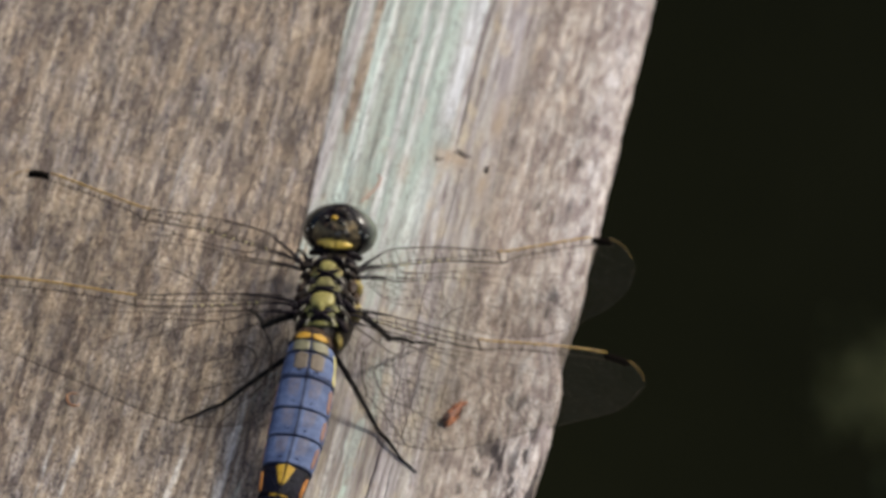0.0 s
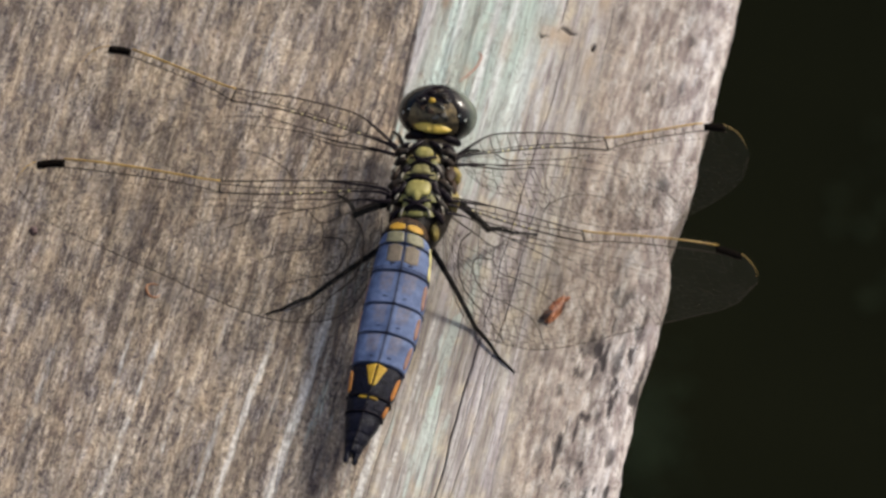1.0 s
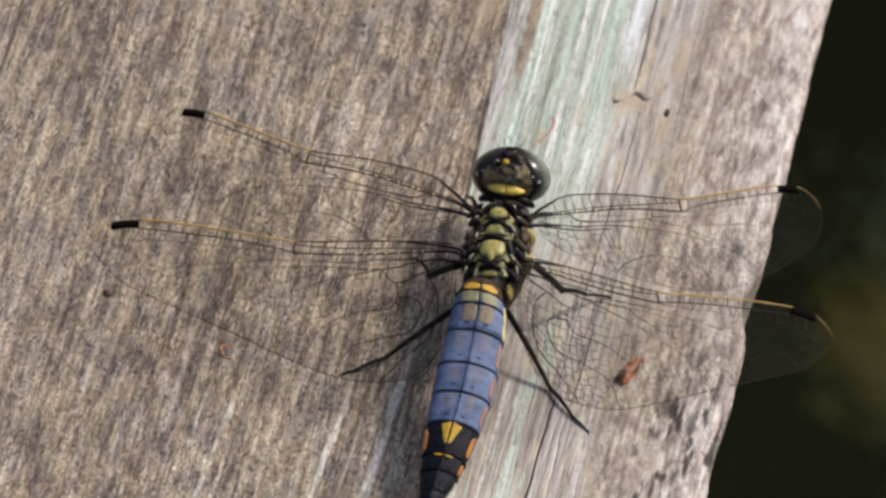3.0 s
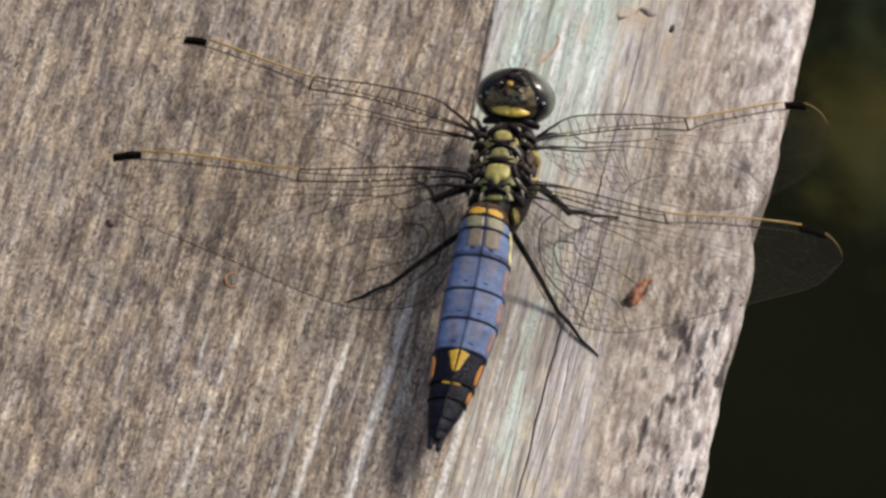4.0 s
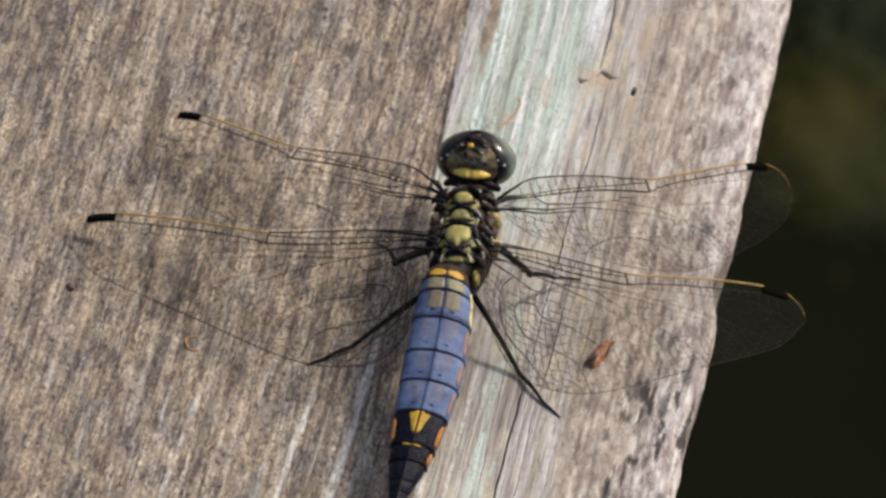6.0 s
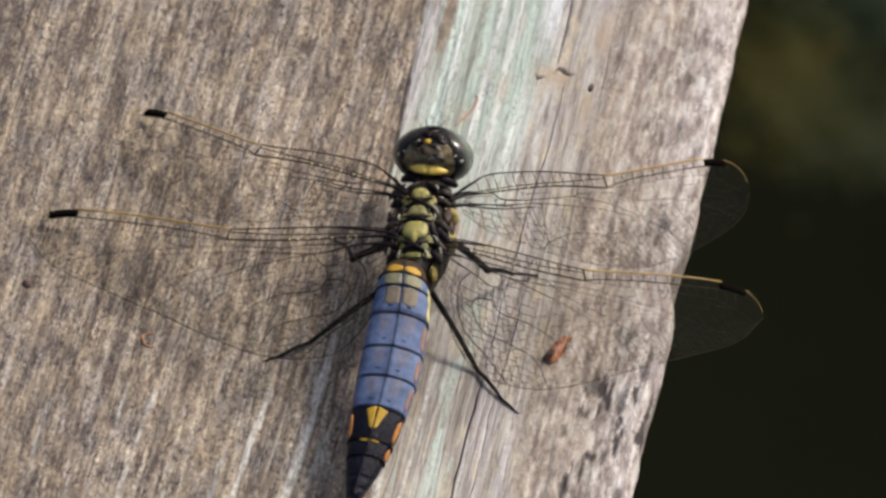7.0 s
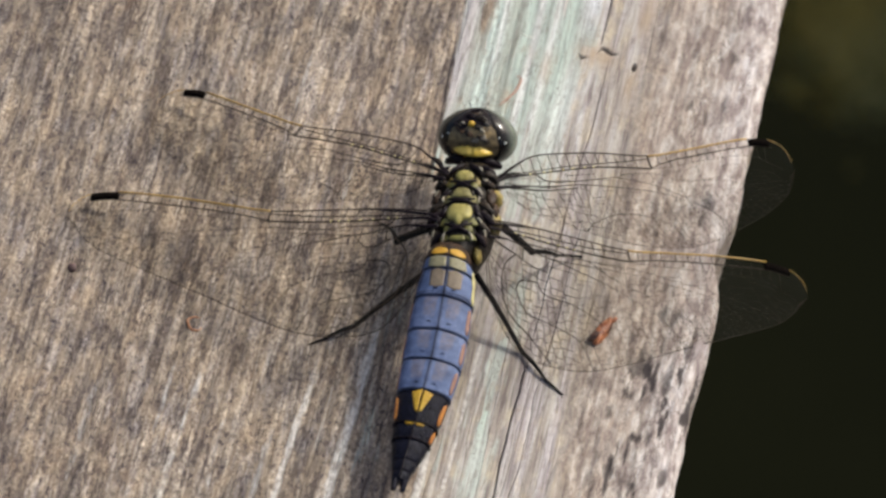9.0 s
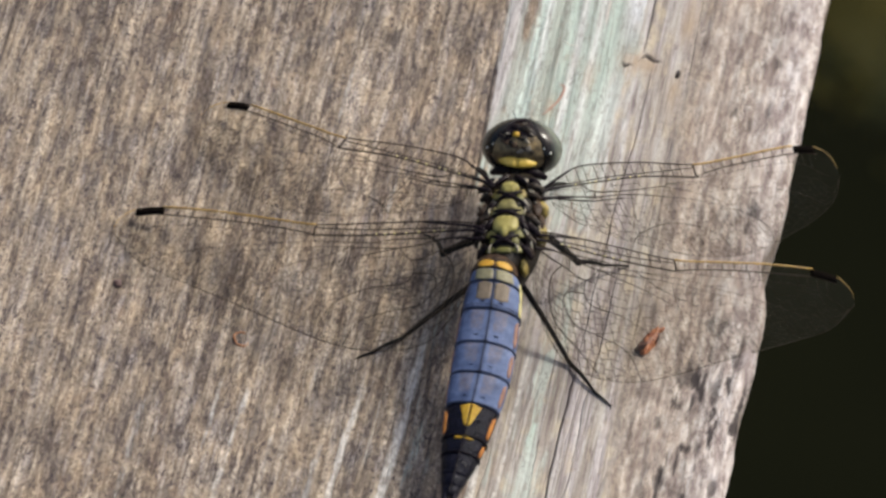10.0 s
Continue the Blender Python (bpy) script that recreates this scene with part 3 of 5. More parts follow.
    paint = paint * (1 - 0.75 * brown)
    low = np.exp(-((x - 7.1) / 2.2) ** 2) * 0.50 * (1 - step(-6.0, 4.0, y))
    flake = np.exp(-((x - 6.85 - 0.05 * (y + 15)) / 0.6) ** 2) * 1.1 * step(-17.2, -16.4, y + 0.5 * wob) * (1 - step(-12.5, -9.5, y))
    chip = np.exp(-((x - 6.8 - 0.12 * (y + 22)) / 0.36) ** 2) * step(-24.0, -23.0, y) * (1 - step(-21.4, -19.8, y))
    paint = np.maximum.reduce([paint, low, flake, chip])
    # a darker strip along the grain, left of the abdomen towards -y
    dark_strip = step(-6.4, -5.4, x - 0.03 * (y + 25)) * (1 - step(0.5, 2.6, x)) * (1 - step(-16.0, -6.0, y))
    bare = step(1.0, 4.5, x) * (1 - step(13.0, 16.5, x + 2 * wob))
    dark = np.maximum(dark, dark_strip * (0.14 + 0.20 * field(x / 0.6, y / 2.2, 160, 3)))
    return paint, np.clip(dark, 0, 1), bare, depth


def chalk(x, y):
    """Streaks of worn white paint along the grain, from 0 to 1."""
    out = np.zeros_like(x)
    for x0, slope, half, y0, y1, gain in ((2.0, 0.012, 0.42, -70, -20, 1.55), (-6.4, 0.03, 0.62, -70, -9, 1.0), (-11.4, 0.05, 0.5, -70, -18, 0.82), (4.5, 0.02, 0.2, -70, -9, 1.1), (-13.6, 0.03, 0.45, -48, -27, 0.65),
                                          (-22.3, 0.05, 0.42, -50, -21, 0.7), (-24.9, 0.0, 0.35, -36, -20, 0.65), (-18.4, 0.02, 0.35, -42, -26, 0.6), (-15.9, 0.0, 0.4, -28, -16, 0.6), (-32.0, 0.0, 0.4, -44, -26, 0.6), (-8.9, 0.04, 0.3, -34, -20, 0.6),
                                          (-20.3, 0.01, 0.3, 8, 22, 0.6), (-12.6, 0.0, 0.3, -2, 9, 0.6), (-26.0, 0.0, 0.3, -24, -16, 0.55), (-33.0, 0.0, 0.35, 4, 16, 0.5), (18.5, 0.0, 0.5, 6, 24, 0.5)):
        mid = x0 + slope * (y + 30) + 0.6 * (field(x * 0 + x0, y / 8.0, 150, 3) - 0.5)
        out = np.maximum(out, gain * np.exp(-((x - mid) / half) ** 2) * step(y0, y0 + 5, y) * (1 - step(y1 - 5, y1, y)))
    return out


def plank_height(x, y):
    """The relief of the top face in mm, and its marks."""
    paint, dark, bare, depth = plank_marks(x, y)
    rough = step(13.5, 18.0, x)
    worn = 1 - 0.6 * bare
    z = 0.35 * (field(x / 9.0, y / 55.0, 1, 3) - 0.5)
    z = z + 0.34 * worn * (field(x / 0.85, y / 11.0, 2, 4, 0.6) - 0.5)
    z = z + 0.18 * worn * (field(x / 0.38, y / 3.0, 3, 3, 0.6) - 0.5)
    z = z + 0.30 * rough * (field(x / 1.3, y / 3.4, 4, 4, 0.6) - 0.5)
    z = z + 0.06 * np.clip(paint * 2 - 0.6, 0, 1) - depth
    return z, paint, dark, bare


def plank():
    xs = np.r_[np.arange(LEFT, -64, 4.0), np.arange(-64, -7.2, 0.2), np.arange(-7.2, 15.0, 0.07), np.arange(15.0, EDGE + 0.01, 0.2)]
    ys = np.r_[-600, -420, -260, -160, -110, -80, np.arange(-60, 27, 0.42), np.arange(27, 32.6, 0.13), np.arange(32.6, 76, 0.42), 80, 110, 170, 280, 430, 600]
    side = np.array([0.35, 0.8, 1.4, 2.2, 3.4, 5, 8, 12, 18, 23, 27, THICK])
    top_n = len(xs)
    gx, gy = np.meshgrid(xs, ys)
    edge = 0.9 * (field(ys / 7.0, ys * 0 + 1.5, 9, 3) - 0.5) + 0.5 * (field(ys / 1.6, ys * 0 + 4.5, 10, 2) - 0.5)
    edge = edge + 0.004 * np.clip(ys, -60, 60) - 1.2 * np.exp(-((ys - 6.5) / 3.4) ** 2) - 0.5 * np.exp(-((ys + 13) / 4.0) ** 2)
    gx = gx + edge[:, None] * np.clip((gx - 12) / (EDGE - 12), 0, 1) ** 2
    z, paint, dark, bare = plank_height(gx, gy)
    lip = np.clip((gx - (EDGE + edge[:, None] - 1.8)) / 1.8, 0, 1)
    z = z - 1.1 * (1 - np.sqrt(np.clip(1 - lip**2, 0, 1)))
    out = 0.35 * (field(side[None, :] / 3.0 + ys[:, None] * 0, ys[:, None] / 9.0, 12, 3) - 0.5)
    sx = np.broadcast_to(EDGE + edge[:, None] + 0.08, out.shape) + out * np.clip(side / 4, 0, 1)
    sz = np.broadcast_to(z[:, -1:] - side, out.shape)
    sz = np.maximum(sz, -THICK)
    # the closed outline of a cut: top, right side, bottom, left side
    x = np.c_[gx, sx, np.full((len(ys), 2), LEFT)]
    zz = np.c_[z, sz, np.full(len(ys), -THICK), z[:, 0] - 3]
    y = np.repeat(ys[:, None], x.shape[1], 1)
    rows, cols = x.shape
    co = np.stack([x, y, zz], -1).reshape(-1, 3) * MM
    i, j = np.meshgrid(np.arange(rows - 1), np.arange(cols), indexing="ij")
    jn = (j + 1) % cols
    quads = np.stack([i * cols + j, i * cols + jn, (i + 1) * cols + jn, (i + 1) * cols + j], -1).reshape(-1, 4)
    me = bpy.data.meshes.new("plank")
    me.vertices.add(len(co))
    me.vertices.foreach_set("co", co.ravel())
    me.loops.add(quads.size)
    me.polygons.add(len(quads))
    me.loops.foreach_set("vertex_index", quads.ravel())
    me.polygons.foreach_set("loop_start", np.arange(len(quads)) * 4)
    me.update(calc_edges=True)
    me.polygons.foreach_set("use_smooth", np.ones(len(quads), bool))
    marks = np.zeros((rows, cols, 4), np.float32)
    marks[:, :top_n, 0], marks[:, :top_n, 1], marks[:, :top_n, 2], marks[..., 3] = paint, dark, bare, 1
    me.color_attributes.new("marks", "FLOAT_COLOR", "POINT").data.foreach_set("color", marks.ravel())
    strip = np.zeros((rows, cols, 4), np.float32)
    strip[:, :top_n, 0] = 0.85 * step(13.0, 18.0, gx) * (0.75 + 0.25 * step(20, 26, gx))
    strip[:, :top_n, 1] = chalk(gx, gy)
    for sx0, sy0, rx, ry, gain in ((9.6, 28.3, 2.0, 1.5, 0.75), (13.5, 25.6, 0.7, 3.0, 0.6), (13.5, 35.5, 0.8, 3.2, 0.7), (-8.0, 36.5, 1.6, 4.0, 0.5), (-3.0, 34.0, 0.6, 8.0, 0.4), (4.5, 25.0, 0.7, 2.2, 0.5), (1.2, 19.5, 0.5, 1.6, 0.5)):
        strip[:, :top_n, 2] = np.maximum(strip[:, :top_n, 2], gain * np.exp(-((gx - sx0) / rx) ** 2 - ((gy - sy0) / ry) ** 2) * (0.5 + field(gx / 0.6, gy / 1.8, 170, 3)))
    strip[:, top_n:-2, 0] = 0.6
    me.color_attributes.new("strip", "FLOAT_COLOR", "POINT").data.foreach_set("color", strip.ravel())
    tint = np.ones((rows, cols, 4), np.float32)
    tint[:, :top_n, :3] = paint_tint(gx, gy)
    me.color_attributes.new("tint", "FLOAT_COLOR", "POINT").data.foreach_set("color", tint.ravel())
    me.materials.append(WOOD)
    ob = tagged(new("wooden_plank", me), "weathered grey-brown wooden plank with flaked pale green paint", "plank")
    # sawn ends
    for name, yy in (("end_grain", -600.0), ("end_grain", 600.0)):
        bm = bmesh.new()
        bmesh.ops.create_cube(bm, size=1, matrix=Matrix.Translation(((LEFT + EDGE) / 2 * MM, yy * MM, -THICK / 2 * MM)) @ Matrix.Diagonal(((EDGE - LEFT) * MM, 0.004, THICK * MM * 0.97, 1)))
        em = bpy.data.meshes.new(name)
        bm.to_mesh(em)
        bm.free()
        em.materials.append(END_WOOD)
        cap = new(name, em)
        cap.parent = ob
    return ob


def top(x, y):
    """The height of the plank's face at a place, in mm."""
    return float(plank_height(np.array([float(x)]), np.array([float(y)]))[0][0])


plank()

# ---------------------------------------------------------------- the dragonfly
BASE = Vector((-0.5, -5.0, 0.0))
dragonfly = new("dragonfly")
dragonfly.location = BASE * MM
tagged(dragonfly, "blue-bodied dragonfly with black tail tip, clear wings spread, on plank", "dragonfly")


def here(shape):
    """From the plan's millimetres into the dragonfly's space."""
    return [(x - BASE.x, y - BASE.y, z - BASE.z) for x, y, z in shape[0]], shape[1]


# abdomen: place along y -> x of the middle, z of the back, width, height
AB_Y = (-8.6, -9.6, -10.7, -12.2, -15.3, -19.1, -22.5, -26.0, -29.7, -31.6, -33.9, -35.2, -36.2)
AB_X = (-0.45, -0.42, -0.36, -0.10, 0.18, 0.40, 0.52, 0.50, 0.46, 0.38, 0.28, 0.20, 0.18)
AB_Z = (10.3, 10.6, 10.75, 10.6, 10.15, 9.5, 8.95, 8.35, 7.75, 7.4, 7.05, 6.85, 6.7)
AB_W = (3.8, 4.4, 4.95, 5.5, 6.0, 6.2, 6.05, 5.45, 4.5, 3.85, 2.75, 2.05, 1.65)
AB_H = (3.4, 3.6, 3.7, 3.7, 3.6, 3.5, 3.4, 3.2, 2.9, 2.6, 2.1, 1.7, 1.4)
ROLL = radians(-8.0)


def droop(y):
    """How far the abdomen hangs towards the tail, in mm."""
    return 1.5 * min(max((-y - 12.0) / 24.0, 0.0), 1.0)


def on_abdomen(y, a, out=0.0):
    """A place on its skin: a is the angle from the back's middle, in degrees, towards +x."""
    q = [np.interp(-y, [-v for v in AB_Y], tab) for tab in (AB_X, AB_Z, AB_W, AB_H)]
    r = radians(a)
    hx, hz = q[2] / 2 + out, q[3] / 2 + out
    dx, dz = math.sin(r) * hx, math.cos(r) * hz
    if dz > 0:
        dz = hz * (math.cos(r) ** 0.85)
    dz += 0.08 * math.exp(-(a / 7.0) ** 2)
    c, s = math.cos(ROLL), math.sin(ROLL)
    sag = droop(y)
    return (q[0] + dx * c + dz * s, y + 0.78 * sag, q[1] - q[3] / 2 - dx * s + dz * c - sag)


def segment(name, y0, y1, material, label="", bloom=None, lip=0.10):
    n, sides = 13, 60
    verts, faces, shade = [], [], []
    for i in range(n + 1):
        t = i / n
        y = y0 + (y1 - y0) * t
        out = -0.09 + lip * t**3 + 0.12 * math.sin(math.pi * min(t * 1.1, 1.0)) ** 0.8
        for j in range(sides):
            a = -180 + 360 * j / sides
            verts.append(on_abdomen(y, a, out))
            shade.append(bloom(t, a) if bloom else (0, 0))
    for i in range(n):
        for j in range(sides):
            k2 = (j + 1) % sides
            faces.append((i * sides + j, i * sides + k2, (i + 1) * sides + k2, (i + 1) * sides + j))
    faces.append(tuple(range(sides))[::-1])
    faces.append(tuple(range(n * sides, (n + 1) * sides)))
    ob = part(name, here((verts, faces)), material, dragonfly, label)
    at = ob.data.color_attributes.new("bloom", "FLOAT_COLOR", "POINT")
    at.data.foreach_set("color", np.array([(a, b, 0, 1) for a, b in shade], np.float32).ravel())
    return ob


def spot(name, y0, y1, a0, a1, material, parent, label="", pinch=0.0, round_=0.5, out=0.14):
    """A coloured plate lying on the skin, from y0 to y1 and a0 to a1 degrees, with rounded ends."""
    n, m = 10, 8
    verts, faces = [], []
    for layer in (out, out - 0.16):
        for i in range(n + 1):
            t = i / n
            w = (1 - abs(2 * t - 1) ** (2 / max(round_, 0.05))) ** 0.5 if round_ else 1.0
            w = max(w, 0.06) * (1 - pinch * t)
            am, ah = (a0 + a1) / 2, (a1 - a0) / 2
            if pinch:
                am = a0 + ah if abs(a0) > abs(a1) else a0 + ah
                near = a0 if abs(a0) < abs(a1) else a1
                am = near + (am - near) * w
            for j in range(m + 1):
                s = 2 * j / m - 1
                verts.append(on_abdomen(y0 + (y1 - y0) * t, am + ah * w * s, layer - 0.05 * s**4))
    top_n = (n + 1) * (m + 1)
    for i in range(n):
        for j in range(m):
            q = i * (m + 1) + j
            faces.append((q, q + 1, q + m + 2, q + m + 1))
            faces.append((q + top_n + m + 1, q + top_n + m + 2, q + top_n + 1, q + top_n))
    rim = [j for j in range(m + 1)] + [i * (m + 1) + m for i in range(1, n + 1)] + [n * (m + 1) + j for j in range(m - 1, -1, -1)] + [i * (m + 1) for i in range(n - 1, 0, -1)]
    for a, b in zip(rim, rim[1:] + rim[:1]):
        faces.append((b, a, a + top_n, b + top_n))
    return part(name, here((verts, faces)), material, parent, label)


def rim(y, parent, radius=0.065, bow=0.0):
    """The dark raised hind edge of a segment."""
    pts = [on_abdomen(y + bow * (1 - math.cos(radians(a))), a, 0.06) for a in range(-112, 113, 8)]
    return part("rim", here(tube(pts, radius, 6)), BLACK, parent, "dark raised edge")


def keel(y0, y1, parent, radius=0.042):
    pts = [on_abdomen(y0 + (y1 - y0) * i / 10, 0, 0.03) for i in range(11)]
    return part("keel", here(tube(pts, radius, 6)), BLACK, parent, "dark ridge along the back")


def rubbed(amount):
    def shade(t, a):
        b = abs(a)
        tan = amount * step(4, 12, b) * (1 - step(22 + 14 * (1 - t), 40 + 14 * (1 - t), b)) * (1 - step(0.55, 0.9, t))
        tan = max(tan, 0.6 * amount * step(62, 75, b))
        edge = 0.5 * step(0.965, 1.0, t) + 0.2 * (1 - step(0.0, 0.05, t)) + (0.6 if b < 2 else 0.0)
        return float(tan), float(min(edge + 0.9 * step(112, 128, b), 1))
    return shade


def abdomen():
    s = segment("abdomen_segment", -8.6, -10.7, WARM_BROWN, "brown first abdomen segment with orange spots")
    spot("orange_spot", -9.7, -10.68, 2, 47, ORANGE, s, "orange spot", round_=0.9)
    spot("orange_spot", -9.7, -10.68, -47, -2, ORANGE, s, "orange spot", round_=0.9)
    rim(-10.75, s, 0.045)
    s = segment("abdomen_segment", -10.75, -12.2, BLUE, "blue-grey abdomen segment with straw patches", rubbed(0.3))
    for sg in (1, -1):
        spot("straw_patch", -10.85, -12.15, 3 * sg, 47 * sg, STRAW, s, "straw-coloured patch", round_=0.06, out=0.09)
    spot("pale_flank_spot", -11.3, -13.5, 70, 88, PALE_YELLOW, s, "pale yellow flank spot", round_=0.8)
    rim(-12.22, s, 0.036)
    keel(-10.8, -12.2, s)
    s = segment("abdomen_segment", -12.25, -15.35, BLUE, "dull blue abdomen segment with tan patches", rubbed(0.55))
    for sg in (1, -1):
        spot("tan_patch", -12.35, -14.5, 3 * sg, 35 * sg, TAN_PATCH, s, "tan patch", round_=0.08, out=0.08)
        spot("dark_dash", -14.60, -14.70, 12 * sg, 25 * sg, TAIL, s, "small dark dash", round_=0.9, out=0.10)
    spot("pale_flank_spot", -13.4, -15.2, 68, 84, PALE_YELLOW, s, "pale yellow flank spot", round_=0.7)
    rim(-15.35, s, 0.034)
    rim(-15.0, s, 0.03)
    keel(-12.3, -15.3, s)
    for y0, y1 in ((-15.4, -19.15), (-19.2, -22.55), (-22.6, -26.05)):
        s = segment("abdomen_segment", y0, y1, BLUE, "powdery blue abdomen segment with a dark hind edge", rubbed(0.55))
        for sg in (1, -1):
            spot("dark_dash", y1 + 0.78, y1 + 0.71, 14 * sg, 24 * sg, TAIL, s, "small dark dash", round_=0.9, out=0.09)
            spot("flank_spot", y0 - 0.5, y1 + 0.35, (60 if sg > 0 else 76) * sg, (76 if sg > 0 else 86) * sg, RUST_SPOT, s, "dull orange flank spot", round_=0.8, out=0.12)
        rim(y1, s, 0.024)
        keel(y0, y1, s, 0.034)
    s = segment("abdomen_segment", -26.1, -29.75, TAIL, "black abdomen segment with amber spots")
    for sg in (1, -1):
        spot("amber_spot", -26.25, -28.75, 2 * sg, 25 * sg, AMBER_SPOT, s, "amber-yellow wedge", pinch=0.78, round_=0.08)
        spot("orange_flank_spot", -26.9, -29.4, 60 * sg, 78 * sg, FLANK_ORANGE, s, "orange flank spot", round_=0.8)
    rim(-29.75, s, 0.07)
    keel(-26.1, -29.7, s)
    s = segment("abdomen_segment", -29.8, -31.6, TAIL, "black abdomen segment near the tail tip")
    for sg in (1, -1):
        spot("amber_dash", -29.95, -30.15, 3 * sg, 26 * sg, AMBER_SPOT, s, "thin amber dash", round_=0.8)
    spot("orange_flank_spot", -30.2, -31.5, 62, 80, FLANK_ORANGE, s, "orange flank spot", round_=0.8)
    rim(-31.6, s, 0.06)
    keel(-29.8, -31.6, s, 0.05)
    for y0, y1 in ((-31.65, -33.9), (-33.95, -35.2), (-35.25, -36.2)):
        s = segment("abdomen_segment", y0, y1, TAIL, "black abdomen segment at the tail tip", lip=0.07)
        keel(y0, y1, s, 0.05)
    for sg in (1, -1):
        pts = smooth_line([(0.2 + 0.40 * sg, -34.0, 4.7), (0.2 + 0.48 * sg, -35.2, 4.65), (0.22 + 0.44 * sg, -36.2, 4.6)], 5)
        part("tail_clasper", here(tube(pts, [0.44 - 0.16 * i / (len(pts) - 1) for i in range(len(pts))], 10)), TAIL, dragonfly, "black pointed tail clasper")


abdomen()

# thorax
YAW, LEAN = 5.0, -17.0
TH = Matrix.Translation((0.55, -3.4, 6.6)) @ pose(0, 0, 0, 4, LEAN, YAW).to_3x3().to_4x4()


def thorax_local(shape):
    return here(([tuple(TH @ Vector(v)) for v in shape[0]], shape[1]))


def thorax():
    n, sides = 22, 40
    ys = np.linspace(6.6, -6.2, n + 1)
    verts, faces = [], []
    for i, y in enumerate(ys):
        t = i / n
        w = np.interp(t, (0, 0.07, 0.18, 0.4, 0.62, 0.82, 0.93, 1), (2.1, 2.85, 3.05, 3.1, 2.95, 2.3, 1.7, 1.1))
        hi = np.interp(t, (0, 0.07, 0.2, 0.4, 0.62, 0.82, 1), (2.2, 3.0, 3.6, 4.3, 4.5, 4.2, 3.7))
        lo = np.interp(t, (0, 0.1, 0.4, 0.7, 1), (0.2, 1.2, 2.6, 2.0, 0.5))
        for j in range(sides):
            a = 2 * math.pi * j / sides
            z = math.cos(a)
            bump = 0.16 * noise.noise(Vector((math.sin(a) * 1.7, y * 0.8, z * 1.7))) + 0.10 * noise.noise(Vector((math.sin(a) * 5, y * 2.2, z * 5)))
            verts.append(((w + bump) * math.copysign(abs(math.sin(a)) ** 0.85, math.sin(a)), y, (hi if z > 0 else lo) * math.copysign(abs(z) ** 0.8, z) + bump))
    for i in range(n):
        for j in range(sides):
            k2 = (j + 1) % sides
            faces.append((i * sides + j, (i + 1) * sides + j, (i + 1) * sides + k2, i * sides + k2))
    faces.append(tuple(range(sides)))
    faces.append(tuple(range(n * sides, (n + 1) * sides))[::-1])
    body = part("thorax", thorax_local((verts, faces)), DARK_BROWN, dragonfly, "dark brown thorax with olive-yellow back plates")
    # olive plates along the back: outlines by half widths, from front to rear
    def plate(y, outline, z, rise, material, label, x=0.0, lean=0.0):
        half = [(w, l) for w, l in outline]
        ring = [(w, l) for w, l in half] + [(-w, l) for w, l in half[::-1]]
        ring = [tuple(p) for p in smooth_line(ring + ring[:1], 3)[:-1]]
        n = len(ring)
        verts, faces = [], []
        for f, h in ((1.0, -0.35), (1.0, 0.0), (0.93, 0.10), (0.78, 0.17), (0.5, 0.22), (0.2, 0.24)):
            for u, v in ring:
                dent = 0.05 * noise.noise(Vector((u * f * 2.2 + y, v * f * 2.2, 1.0)))
                verts.append((x + u * f, y + v * f, z + (h + dent) * rise / 0.24 - 0.10 * (u * f) ** 2 + lean * u * f))
        for a in range(5):
            for b in range(n):
                c = (b + 1) % n
                faces.append((a * n + b, a * n + c, (a + 1) * n + c, (a + 1) * n + b))
        faces += [tuple(range(5 * n, 6 * n)), tuple(range(n))[::-1]]
        part("back_plate", thorax_local((verts, faces)), material, body, label)

    plate(3.55, ((0.42, 0.66), (0.85, 0.36), (0.93, -0.1), (0.58, -0.56), (0.2, -0.70)), 4.05, 0.30, OLIVE, "olive-yellow rounded back plate")
    plate(1.30, ((0.40, 0.55), (0.72, 0.38), (1.0, -0.2), (1.12, -0.55), (0.40, -0.66)), 4.36, 0.22, MID_OLIVE, "dull olive back plate")
    plate(-1.20, ((0.55, 0.98), (1.10, 0.76), (1.32, 0.05), (1.08, -0.72), (0.46, -0.98), (0.13, -1.55)), 4.50, 0.30, OLIVE, "olive-yellow shield-shaped back plate")
    plate(-4.15, ((0.36, 0.34), (0.75, 0.22), (0.80, -0.2), (0.36, -0.34)), 4.15, 0.16, DULL_OLIVE, "dull olive rear plate")
    for sg in (1, -1):
        for y, x, z in ((2.25, 1.18, 4.02), (-3.05, 1.12, 4.15)):
            plate(y, ((0.20, 0.42), (0.36, 0.1), (0.30, -0.35)), z, 0.15, DULL_OLIVE, "small olive side plate", x * sg, -0.3 * sg)
        for y, x, z, mat, name in ((0.55, 1.35, 4.12, MID_OLIVE, "olive"), (-2.2, 1.45, 4.10, DULL_OLIVE, "dull olive"), (1.75, 1.55, 3.85, FLANK, "grey-brown"), (-3.85, 1.35, 3.85, DULL_OLIVE, "dull olive"), (2.9, 1.35, 3.85, FLANK_YELLOW, "dusky yellow")):
            plate(y, ((0.10, 0.50), (0.42, 0.05), (0.50, -0.28), (0.12, -0.42)), z, 0.10, mat, name + " three-cornered side plate", x * sg, -0.35 * sg)
